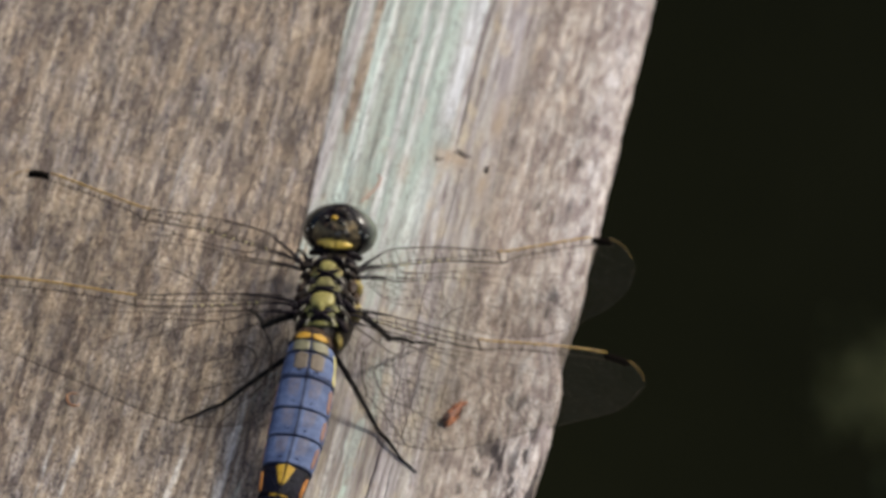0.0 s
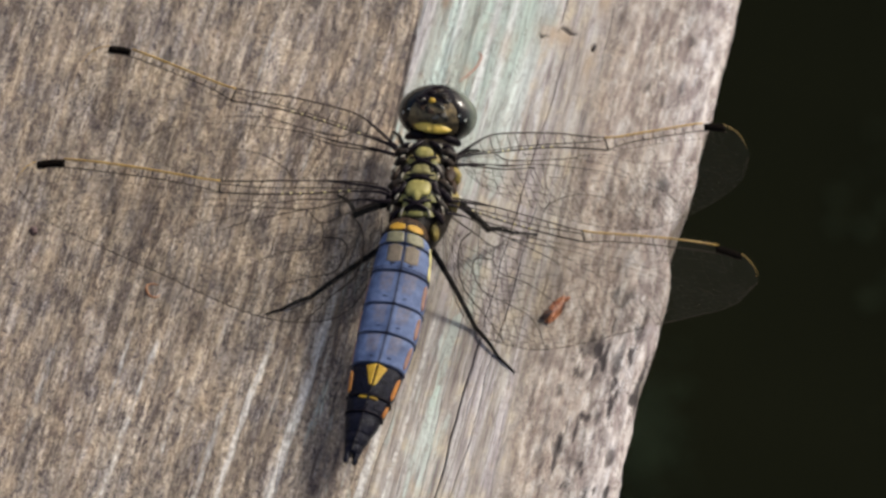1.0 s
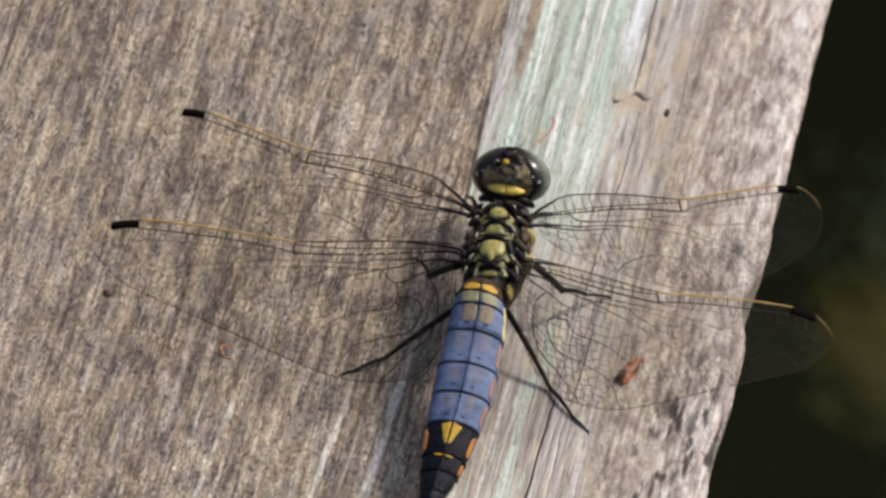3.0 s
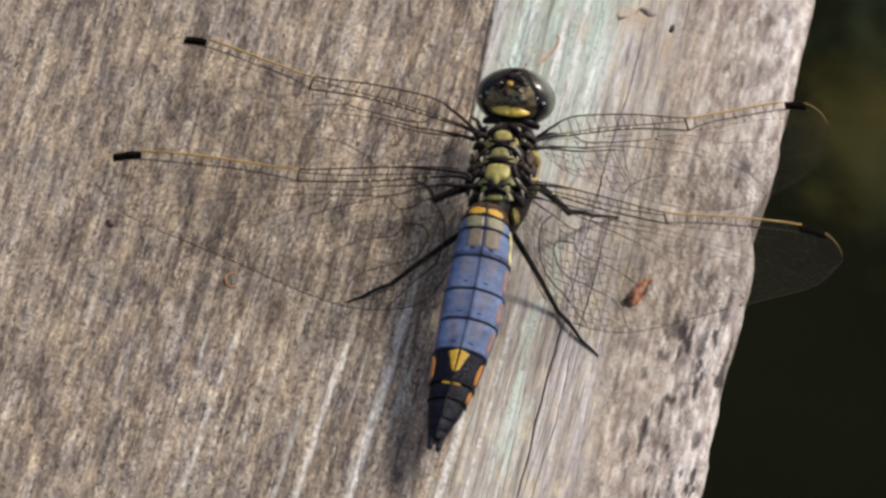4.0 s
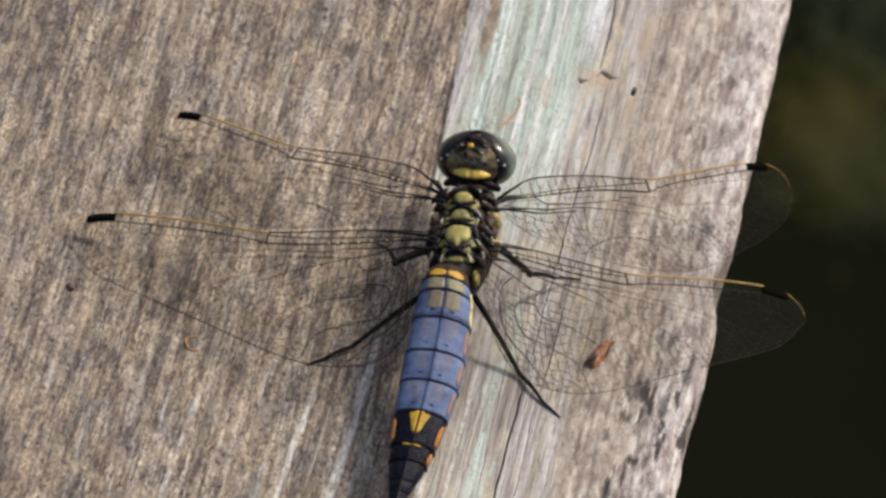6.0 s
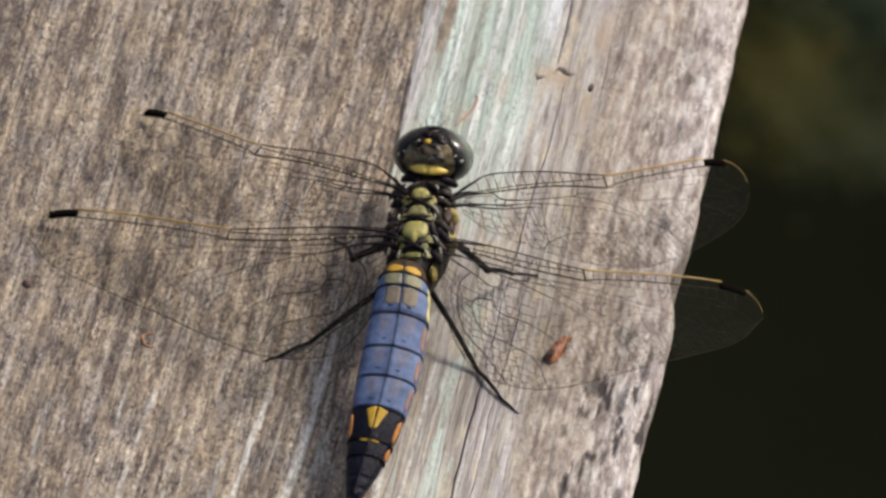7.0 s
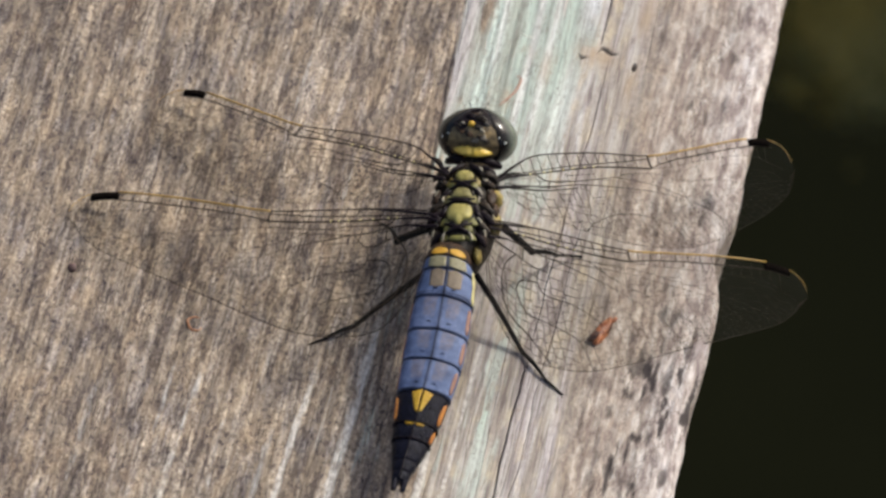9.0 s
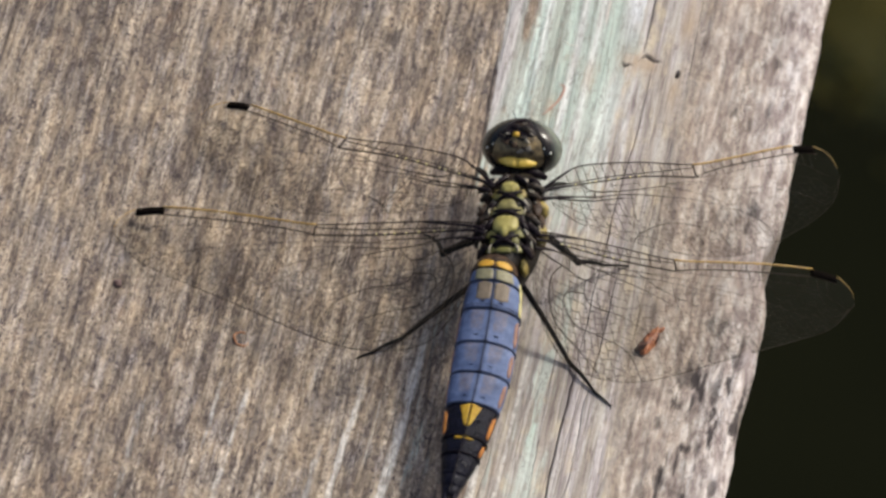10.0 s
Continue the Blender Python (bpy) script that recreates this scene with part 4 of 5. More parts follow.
        # black ridges that cross between the plates
        for pts, r in ((((-1.35, 3.05, 4.0), (-0.1, 2.4, 4.5), (1.5, 1.85, 4.0)), 0.19), (((-1.5, 0.65, 4.1), (0, 0.25, 4.6), (1.6, 0.0, 4.05)), 0.19),
                       (((-1.45, -2.4, 4.1), (0.0, -3.1, 4.52), (1.4, -3.65, 4.0)), 0.26), (((0.3, 5.6, 3.2), (1.1, 4.8, 3.5), (1.9, 4.0, 3.6)), 0.30),
                       (((1.25, 1.9, 3.9), (1.7, 1.3, 3.9), (2.0, 0.6, 3.7)), 0.34), (((1.45, -0.2, 4.0), (1.75, -1.1, 4.0), (2.3, -1.6, 3.7)), 0.34)):
            line = smooth_line([(x * sg, y, z) for x, y, z in pts], 6)
            k2 = len(line) - 1
            part("ridge", thorax_local(tube(line, [r * (0.6 + 0.4 * math.sin(math.pi * i / k2)) for i in range(k2 + 1)], 8)), BLACK, body, "glossy black ridge")
        # the jumble of hard black joints at the roots of the wings
        for nth, (y0, x0, z0, y1, x1, z1, r) in enumerate(((5.0, 1.3, 3.2, 4.3, 3.0, 3.1, 0.46), (3.9, 1.7, 3.7, 3.6, 3.3, 3.3, 0.50), (2.9, 1.8, 3.7, 2.7, 3.1, 3.0, 0.42), (4.6, 2.4, 2.9, 2.4, 2.7, 2.9, 0.5),
                                          (0.2, 1.9, 3.8, -0.7, 3.3, 3.3, 0.50), (-0.9, 1.9, 3.8, -1.9, 3.4, 3.2, 0.48), (-2.0, 1.7, 3.8, -3.0, 3.1, 3.0, 0.45), (1.0, 2.2, 3.4, -2.6, 2.4, 3.2, 0.5),
                                          (-3.4, 1.7, 3.6, -4.4, 2.8, 2.8, 0.45))):
            line = smooth_line([(x0 * sg, y0, z0), ((x0 + x1) / 2 * sg, (y0 + y1) / 2 + 0.12, (z0 + z1) / 2 + 0.25), (x1 * sg, y1, z1)], 5)
            k2 = len(line) - 1
            rad = [0.70 * r * (0.65 + 0.45 * math.sin(math.pi * (i + 1) / (k2 + 2))) * (1 + 0.12 * math.sin(i * 1.3 + y0 * 2 + sg)) for i in range(k2 + 1)]
            part("wing_joint", thorax_local(tube(line, rad, 9, 0.8)), BROWN if nth in (1, 2, 4, 6, 7) else BLACK, body, "dark brown wing joint" if nth in (1, 2, 4, 6, 7) else "glossy black wing joint")
        for y, x, z, r in ((1.6, 2.75, 2.9, 0.85), (-3.6, 2.45, 2.9, 0.6), (0.4, 3.05, 2.3, 0.8), (4.9, 2.5, 2.4, 0.5), (-1.6, 2.75, 2.9, 0.5), (3.2, 2.6, 2.8, 0.45)):
            part("wing_joint", thorax_local(blob((x * sg, y, z), (r * 0.7, r * 1.3, 0.5), (0, 25 * sg, 12 * sg), 10, 16, 0.4, y + sg)), WARM_BROWN, body, "brown wing joint")
        # pale skin folds that show between the joints
        for pts in (((1.85, -1.7, 4.05), (2.2, -2.0, 3.95), (2.45, -2.5, 3.6)), ((1.75, 1.0, 4.0), (1.9, 0.6, 4.1), (1.8, 0.2, 4.1)), ((2.5, -2.6, 3.5), (2.7, -3.1, 3.3), (2.75, -3.6, 3.0)),
                    ((2.0, 3.3, 3.75), (2.3, 3.1, 3.75), (2.5, 3.15, 3.6)), ((2.6, 2.2, 3.35), (2.95, 1.7, 3.1), (3.1, 1.1, 2.8)), ((1.35, 4.9, 3.55), (1.6, 4.7, 3.6), (1.75, 4.3, 3.7)), ((2.9, -0.3, 3.3), (3.2, -0.6, 3.0), (3.3, -1.1, 2.7)),
                    ((1.2, -3.5, 4.15), (1.45, -3.9, 3.95), (1.5, -4.4, 3.7))):
            line = smooth_line([(x * sg, y, z + 0.12) for x, y, z in pts], 4)
            part("skin_fold", thorax_local(tube(line, [0.04 + 0.08 * math.sin(math.pi * i / (len(line) - 1)) for i in range(len(line))], 6)), PALE_SKIN, body, "pale fold of skin")
        part("flank_patch", thorax_local(blob((1.85 * sg, -4.9, 1.9), (0.42, 1.0, 1.0), (0, 0, 8 * sg), 10, 16, 0.3, sg)), FLANK_YELLOW, body, "dusky yellow flank patch")
    part("flank_patch", thorax_local(blob((3.15, 2.2, 1.7), (0.6, 0.9, 1.0), (0, 0, 0), 10, 16, 0.3, 2)), FLANK_YELLOW, body, "yellow flank patch")
    part("flank_patch", thorax_local(blob((3.25, -0.9, 1.5), (0.65, 1.3, 1.0), (0, 0, 0), 10, 16, 0.3, 4)), FLANK_YELLOW, body, "yellow flank patch")
    # a cream bead that paints the bright glint on the flank
    part("flank_spot", thorax_local(blob((3.95, -0.55, 1.75), (0.16, 0.24, 0.22), (0, 0, 0), 8, 12, 0.2, 1)), CREAM, body, "small cream bead standing for a glint on the flank")
    # short hairs
    rnd = random.Random(5)
    hairs = []
    for _ in range(260):
        a, y = rnd.uniform(-1.9, 1.9), rnd.uniform(-6.0, 6.2)
        w, hi = 2.6 - 0.04 * y * y / 2, 4.0 - 0.03 * y * y
        p = Vector((math.sin(a) * w, y, math.cos(a) * hi))
        d = Vector((math.sin(a), rnd.uniform(-0.3, 0.3), math.cos(a) + 0.1)).normalized() * rnd.uniform(0.5, 1.0)
        hairs.append(tube([p, p + d * 0.6, p + d + Vector((0, -0.1, 0))], [0.022, 0.018, 0.006], 3))
    hair = part("hair", thorax_local(joined(*hairs)), FLANK, body, "short pale hairs")
    tagged(hair, kind="stuff")


thorax()

# head: local x across the eyes, y towards the face, z up out of the crown
HD = Matrix.Translation((-0.70, 7.50, 8.05)) @ (pose(0, 0, 0, 36.7, -4.2, 6.3) @ pose(0, 0, 0, 0, -11, 0)).to_3x3().to_4x4()
SKULL = (4.15, 2.80, 3.0)


def head_local(shape):
    return here(([tuple(HD @ Vector(v)) for v in shape[0]], shape[1]))


def shell(swell, rings=40, sides=56):
    """A closed skin round the skull; swell(lateral angle in degrees, rise towards the face from -1 to 1, direction) gives its relative size."""
    verts, faces, angle = [], [], []
    for i in range(rings + 1):
        th = math.pi * i / rings
        for j in range(sides):
            ph = 2 * math.pi * j / sides
            d = Vector((math.sin(th) * math.cos(ph), -math.cos(th), math.sin(th) * math.sin(ph)))
            lat = math.degrees(math.atan2(d.x, d.z))
            g = swell(lat, d.y, d)
            # the rear of the head is hollowed towards the neck, the eyes bulge at the sides
            y = d.y * SKULL[1] * (1 if d.y > 0 else 0.88 + 0.26 * min(abs(lat), 90) / 90)
            verts.append((d.x * SKULL[0] * g * (1 - 0.09 * d.y), y * g, d.z * SKULL[2] * g))
            angle.append(abs(lat))
    for i in range(rings):
        for j in range(sides):
            k2 = (j + 1) % sides
            faces.append((i * sides + j, i * sides + k2, (i + 1) * sides + k2, (i + 1) * sides + j))
    return (verts, faces), angle


def on_head(lat, rise, out=1.0):
    r = math.sqrt(max(1 - rise * rise, 0)) * out
    return (math.sin(radians(lat)) * r * SKULL[0], rise * out * SKULL[1], math.cos(radians(lat)) * r * SKULL[2])


def eye_line(rise):
    """The lateral angle of the eye's inner border."""
    return float(np.interp(rise, (-1, -0.5, 0.1, 0.45, 0.9), (54, 43, 31, 24, 22)))


def head():
    skin, _ = shell(lambda lat, rise, d: 0.955 + 0.02 * noise.noise(d * 3.0))
    skull = part("head", head_local(skin), OCCIPUT, dragonfly, "olive-brown head with large dark eyes")
    for sg in (1, -1):
        def swell(lat, rise, d):
            m = float(step(-3, 9, lat * sg - eye_line(rise))) if abs(lat) < 150 else 0.0
            return 0.86 + 0.14 * m + 0.012 * math.sin(math.pi * min(max(lat * sg / 130, 0), 1))
        shape, angle = shell(swell)
        eye = part("eye", head_local(shape), EYE, skull, "large glossy dark compound eye")
        at = eye.data.color_attributes.new("bloom", "FLOAT_COLOR", "POINT")
        at.data.foreach_set("color", np.array([(float(step(50, 74, q + 7 * v[1] / 2.6)), 0, 0, 1) for q, v in zip(angle, shape[0])], np.float32).ravel())
        for lat, rise, r in ((54, -0.20, 0.20), (41, -0.06, 0.11), (60, -0.52, 0.12)):
            part("eye_spot", head_local(blob(on_head(lat * sg, rise, 0.985), (r, r * 0.9, r), (0, 0, 0), 8, 12, 0.3, r)), CREAM, skull, "small cream spot behind the eye")

    def cap(lat, rise, d):
        m = float(step(0.18, 0.34, rise - 0.0022 * abs(lat)) * (1 - step(30, 42, abs(lat)))) if abs(lat) < 90 else 0.0
        return 0.86 + 0.125 * m + 0.05 * m * noise.noise(d * 4.5 + Vector((3, 1, 0)))
    skin, _ = shell(cap)
    part("brow", head_local(skin), BLACK, skull, "black lumpy brow between the eyes")
    # raised knobs and pale creases on the brow
    for lat, rise, rx, ry, mat, name in ((8, 0.62, 0.62, 0.36, DARK_BROWN, "knob"), (-2, 0.74, 0.5, 0.22, WARM_BROWN, "knob"), (-9, 0.66, 0.5, 0.34, BLACK, "knob"), (1, 0.86, 0.75, 0.4, BLACK, "knob"), (16, 0.50, 0.42, 0.16, WARM_BROWN, "crease"),
                                         (7, 0.80, 0.36, 0.14, FLANK, "crease"), (17, 0.62, 0.44, 0.13, FLANK, "crease"), (14, 0.14, 0.30, 0.14, PALE_SKIN, "crease"), (20, 0.42, 0.30, 0.12, FLANK, "crease"), (-19, 0.36, 0.26, 0.14, FLANK, "crease")):
        part(name, head_local(blob(on_head(lat, rise, 0.975), (rx, ry, 0.22), (-25, 0, -30 if lat > 12 else 8), 10, 16, 0.35, lat)), mat, skull)
    # mottled patches that break up the back of the head
    rnd = random.Random(21)
    for i in range(12):
        lat, rise = rnd.uniform(-26, 26), rnd.uniform(-0.25, 0.42)
        dark = rise > rnd.uniform(-0.1, 0.35)
        part("mottle", head_local(blob(on_head(lat, rise, 0.948), (rnd.uniform(0.3, 0.7), rnd.uniform(0.2, 0.45), 0.09), (-20 - 40 * rise, 0, rnd.uniform(-40, 40)), 8, 14, 0.6, i * 1.7)),
             rnd.choice((DARK_BROWN, BROWN, BLACK)) if dark else rnd.choice((WARM_BROWN, FLANK, BROWN)), skull, "dark brown mottle" if dark else "")
    part("crown_spot", head_local(blob(on_head(-4, 0.36, 0.985), (0.37, 0.33, 0.22), (-15, 0, 0), 10, 16, 0.2, 2)), AMBER_SPOT, skull, "yellow spot on the crown")
    for sg in (1, -1):
        pts = smooth_line([(0.5 * sg, 2.3, 1.2), (0.8 * sg, 2.9, 1.5), (1.1 * sg, 3.5, 1.5)], 4)
        part("feeler", head_local(tube(pts, [0.055 - 0.04 * i / (len(pts) - 1) for i in range(len(pts))], 6)), BLACK, skull, "short black feeler")
    # the yellow two-lobed collar pressed against the rear of the head
    n, m = 28, 6
    verts, faces = [], []
    for layer in (0.0, -0.8):
        for i in range(n + 1):
            x = -2.0 + 4.0 * i / n
            q = min(abs(x) / 2.0, 1)
            up = -1.42 + 0.30 * math.sin(math.pi * min(q * 1.15, 1)) - 0.25 * q**3 + 0.22 * math.exp(-(x / 0.14) ** 2)
            low = -1.50 - 0.85 * max(1 - q**2.2, 0) ** 0.8 - 0.30 * q**2
            for j in range(m + 1):
                v = j / m
                y = low + (up - low) * v
                z = 2.42 - 0.22 * (y + 1.6) - 0.14 * x * x + 0.22 * math.sin(math.pi * v) * (1 - q**4) + 0.06 * noise.noise(Vector((x * 2, y * 2, 0))) - 0.16 * math.exp(-(x / 0.16) ** 2)
                verts.append((x, y, z + layer))
    k2 = (n + 1) * (m + 1)
    for i in range(n):
        for j in range(m):
            q = i * (m + 1) + j
            faces += [(q + 1, q, q + m + 1, q + m + 2), (q + k2, q + k2 + 1, q + k2 + m + 2, q + k2 + m + 1)]
    edge = [j for j in range(m + 1)] + [i * (m + 1) + m for i in range(1, n + 1)] + [n * (m + 1) + j for j in range(m - 1, -1, -1)] + [i * (m + 1) for i in range(n - 1, 0, -1)]
    for a, b in zip(edge, edge[1:] + edge[:1]):
        faces.append((a, b, b + k2, a + k2))
    part("collar", head_local((verts, faces)), YELLOW, dragonfly, "bright yellow two-lobed collar behind the head")
    part("neck", head_local(blob((0.1, -2.5, 0.3), (2.3, 1.4, 1.4), (0, 0, 0), 12, 18, 0.15, 2)), DARK_BROWN, dragonfly, "short dark neck")
    for sg in (1, -1):
        pts = smooth_line([(0.7 * sg, -2.75, 1.3), (1.9 * sg, -2.75, 1.1), (2.9 * sg, -3.1, 0.5)], 5)
        part("shoulder", head_local(tube(pts, [0.5, 0.55, 0.6, 0.6, 0.58, 0.55, 0.5, 0.46, 0.42, 0.36, 0.28], 10)), BLACK, dragonfly, "glossy black shoulder behind the head")


head()


# legs: joints in world millimetres
def leg(joints, radii, label):
    joints = [Vector(j) for j in joints]
    whole = None
    for n, (a, b) in enumerate(zip(joints, joints[1:])):
        name = ("thigh", "shin", "foot")[n]
        bow = Vector((0, 0, 0.25 if n < 2 else 0.1))
        pts = smooth_line([a, (a * 2 + b) / 3 + bow, (a + b * 2) / 3 + bow, b], 4)
        rad = [radii[n] * (1 - 0.35 * i / (len(pts) - 1)) for i in range(len(pts))]
        shapes = [tube(pts, rad, 9), blob(b, (rad[-1] * 1.2,) * 3, (0, 0, 0), 6, 9)]
        way = (b - a).normalized()
        side = way.cross(Vector((0, 0, 1))).normalized()
        count = int((b - a).length / 0.55)
        for i in range(1, count):
            p = Vector(pts[min(int(i / count * len(pts)), len(pts) - 1)])
            for sg in (1, -1):
                d = (way * 0.6 + side * sg * 0.8 - Vector((0, 0, 0.35))).normalized()
                shapes.append(tube([p, p + d * (0.62 if n < 2 else 0.3)], [0.03, 0.008], 3))
        if n == 2:
            for sg in (1, -1):
                shapes.append(tube(smooth_line([b, b + way * 0.3 + side * 0.18 * sg, b + way * 0.5 + side * 0.3 * sg - Vector((0, 0, 0.12))], 3), [0.05, 0.045, 0.04, 0.035, 0.03, 0.02, 0.01], 5))
        shape = here(joined(*shapes))
        whole = part("leg" if n == 0 else name, shape, LEG, dragonfly if n == 0 else whole, label if n == 0 else "")
        if n == 0:
            first = whole
        else:
            whole = first
    return first


def ground(x, y, lift=0.06):
    return (x, y, top(x, y) + lift)


leg([(1.6, -6.8, 5.2), (9.1, -12.6, 0.38), ground(12.1, -15.2, 0.16), ground(13.9, -16.3)], (0.36, 0.24, 0.15), "black bristly hind leg")
leg([(-2.0, -8.9, 5.4), (-8.2, -14.5, 0.5), ground(-10.8, -16.8, 0.16), ground(-12.1, -17.7)], (0.36, 0.24, 0.15), "black bristly hind leg")
leg([(1.6, -0.3, 5.6), (7.6, -2.7, 4.3), (10.2, -0.2, 1.5), ground(12.7, 1.6)], (0.52, 0.30, 0.15), "black bristly middle leg")
leg([(-2.6, -3.4, 5.4), (-6.1, -5.2, 3.8), (-7.2, -1.9, 1.4), ground(-8.4, -0.3)], (0.50, 0.28, 0.15), "black bristly middle leg")
leg([(1.2, 2.6, 5.2), (3.0, 7.0, 3.0), (4.2, 9.6, 0.7), ground(4.6, 10.2)], (0.36, 0.22, 0.13), "black front leg under the head")
leg([(-2.2, 1.9, 5.2), (-3.6, 6.4, 3.0), (-4.3, 9.0, 0.6), ground(-4.7, 9.6)], (0.36, 0.22, 0.13), "black front leg under the head")


# wings: u runs from the root to the tip, v from the front edge back, in mm
FORE = dict(
    lead=[(0, 0.1), (1.4, -0.5), (3.4, -1.15), (6.2, -1.2), (11.1, -0.8), (16.9, 0.15), (21.5, 0.0), (28.9, -0.4), (31.6, 0.15), (33.1, 1.4), (33.7, 3.4)],
    trail=[(-0.2, 2.6), (1.6, 4.3), (4.8, 6.0), (8.1, 7.4), (13.0, 9.2), (18.0, 10.2), (22.0, 10.1), (26.0, 9.0), (29.8, 7.6), (32.5, 5.8), (33.7, 3.4)],
    nodus=(16.9, 0.15, 1.55), stigma=(29.0, 31.3),
    sc=[(0.2, 0.5), (3.0, 0.45), (7.1, 0.3), (13.1, 0.42), (16.9, 0.5)],
    r=[(0.2, 0.75), (2.6, 0.7), (9.2, 0.63), (13.1, 0.95), (17.1, 1.55)],
    r1=[(17.0, 1.5), (19.5, 0.95), (23.0, 0.68), (28.7, 0.42), (31.6, 0.85)],
    veins=[[(17.1, 1.6), (20.0, 1.55), (24.0, 1.3), (29.0, 1.5), (32.4, 3.4)],
           [(3.6, 0.75), (4.6, 1.55), (7.0, 1.9), (12.9, 2.0), (13.6, 1.8), (17.3, 2.1), (20.4, 3.2), (24.7, 3.6), (28.5, 4.7), (31.3, 6.3)],
           [(0.4, 1.65), (4.9, 2.2), (9.0, 2.4), (15.2, 3.6), (18.6, 4.6), (22.5, 6.4), (25.6, 9.0)],
           [(0.4, 1.95), (4.6, 2.6), (7.8, 2.66), (9.0, 2.4), (9.0, 6.6), (7.8, 2.66)],
           [(4.9, 1.7), (4.7, 2.4)],
           [(9.0, 6.6), (11.4, 6.0), (14.0, 6.1), (17.5, 7.4), (20.0, 10.0)],
           [(9.0, 6.5), (8.2, 7.3)],
           [(12.9, 2.05), (16.5, 3.1), (20.0, 4.8), (23.5, 7.2), (24.5, 9.4)]],
    ante=13, post=9, hem=0.024, span=0.966)
HIND = dict(
    lead=[(-0.1, 0.0), (2.5, -0.1), (6.8, 0.07), (11.5, 0.4), (16.9, 0.75), (22.0, 0.35), (28.0, -0.14), (33.9, -0.27), (36.8, 0.25), (38.4, 1.5), (38.9, 3.0)],
    trail=[(-0.6, 3.4), (-0.5, 7.5), (1.1, 11.6), (3.6, 14.1), (7.5, 14.9), (12.0, 14.6), (17.0, 13.1), (22.5, 11.0), (29.0, 8.7), (35.5, 6.2), (38.9, 3.0)],
    nodus=(16.9, 0.75, 2.0), stigma=(33.7, 36.7),
    sc=[(0.2, 0.5), (6.0, 0.75), (12.0, 1.15), (16.9, 1.1)],
    r=[(0.2, 0.7), (3.2, 0.95), (7.9, 1.5), (12.5, 1.85), (17.0, 2.0)],
    r1=[(17.0, 1.95), (20.0, 1.45), (25.0, 0.95), (33.6, 0.6), (36.6, 1.0)],
    veins=[[(17.0, 2.05), (21.0, 2.0), (27.0, 1.75), (33.5, 1.9), (37.4, 3.6)],
           [(3.2, 0.95), (4.2, 1.8), (8.0, 2.1), (11.0, 2.6), (17.0, 2.7), (22.0, 3.3), (28.0, 4.1), (33.0, 5.3), (35.6, 6.2)],
           [(0.2, 1.4), (4.2, 2.2), (7.5, 3.1), (14.8, 3.25), (20.8, 3.8), (27.9, 4.9), (31.8, 7.4)],
           [(7.5, 3.1), (13.1, 4.6), (16.6, 5.9), (20.1, 7.4), (23.8, 10.4)],
           [(0.1, 1.8), (3.0, 3.2), (5.8, 4.4), (7.5, 3.1)],
           [(5.8, 4.4), (5.6, 5.9), (6.6, 7.2), (10.0, 7.8), (13.5, 9.6), (15.6, 13.4)],
           [(5.6, 5.9), (3.6, 6.0), (3.0, 7.2), (4.2, 9.4), (7.5, 10.4), (10.5, 11.6), (12.0, 14.4)],
           [(3.0, 3.2), (1.6, 4.6), (1.2, 7.0), (2.0, 9.8), (4.4, 12.0), (7.0, 14.7)],
           [(4.0, 2.2), (3.9, 3.5)],
           [(12.0, 2.65), (15.0, 4.2), (19.0, 5.5), (24.0, 7.5), (27.0, 9.4)]],
    ante=11, post=10, hem=0.040, span=0.957)


def at_u(line, u):
    return float(np.interp(u, [p[0] for p in line], [p[1] for p in line]))


def cell_net(lead, trail, front, seed):
    """The small cells behind the front veins: columns that sweep outwards to the hind edge, with staggered rungs between them."""
    rnd = random.Random(seed)
    length = lead[-1][0]
    low = int(np.argmin([p[0] for p in trail]))
    trail_u = sorted(trail[low:])

    def at(a, b):
        u = min(a + 3.6 * min(max(a, 0) / 11, 1) * b**1.5, length - 0.25)
        f, e = at_u(front, u), at_u(trail_u, u)
        w = 0.10 * math.sin(9 * b + 1.7 * a)
        return (u + w, f + (e - f) * b)

    def chord(a):
        u = min(a + 1.5, length - 0.3)
        return max(at_u(trail_u, u) - at_u(front, u), 0.3)

    sides, cols, a = [], [], -0.3
    while a < length - 2.0:
        cols.append(a)
        a += (0.92 - 0.30 * min(max(a, 0) / length, 1)) * rnd.uniform(0.82, 1.18)
    starts = [0.04 if i % 4 == 0 else 0.26 if i % 2 == 0 else 0.48 + rnd.uniform(-0.08, 0.08) for i in range(len(cols))]
    for c, b0 in zip(cols, starts):
        n = max(3, int(chord(c) / 0.5))
        line = [at(c + rnd.uniform(-0.07, 0.07), b0 + (1 - b0) * k2 / n) for k2 in range(n + 1)]
        sides += list(zip(line, line[1:]))
    for skip in (1, 2, 4):
        for i in range(0, len(cols) - skip, skip):
            lo = max(starts[i], starts[i + skip])
            hi = 1.0 if skip == 1 else (0.48 if skip == 2 else 0.26)
            if lo >= hi:
                continue
            n = max(1, int(chord(cols[i]) * (hi - lo) / (0.72 + 0.12 * skip)))
            for j in range(n):
                b = lo + (hi - lo) * (j + 0.25 + 0.5 * (i // skip % 2) + rnd.uniform(-0.15, 0.15)) / n
                if b < 0.99:
                    sides.append((at(cols[i], b), at(cols[i + skip], min(b + rnd.uniform(-0.02, 0.02), 0.99))))
    return sides


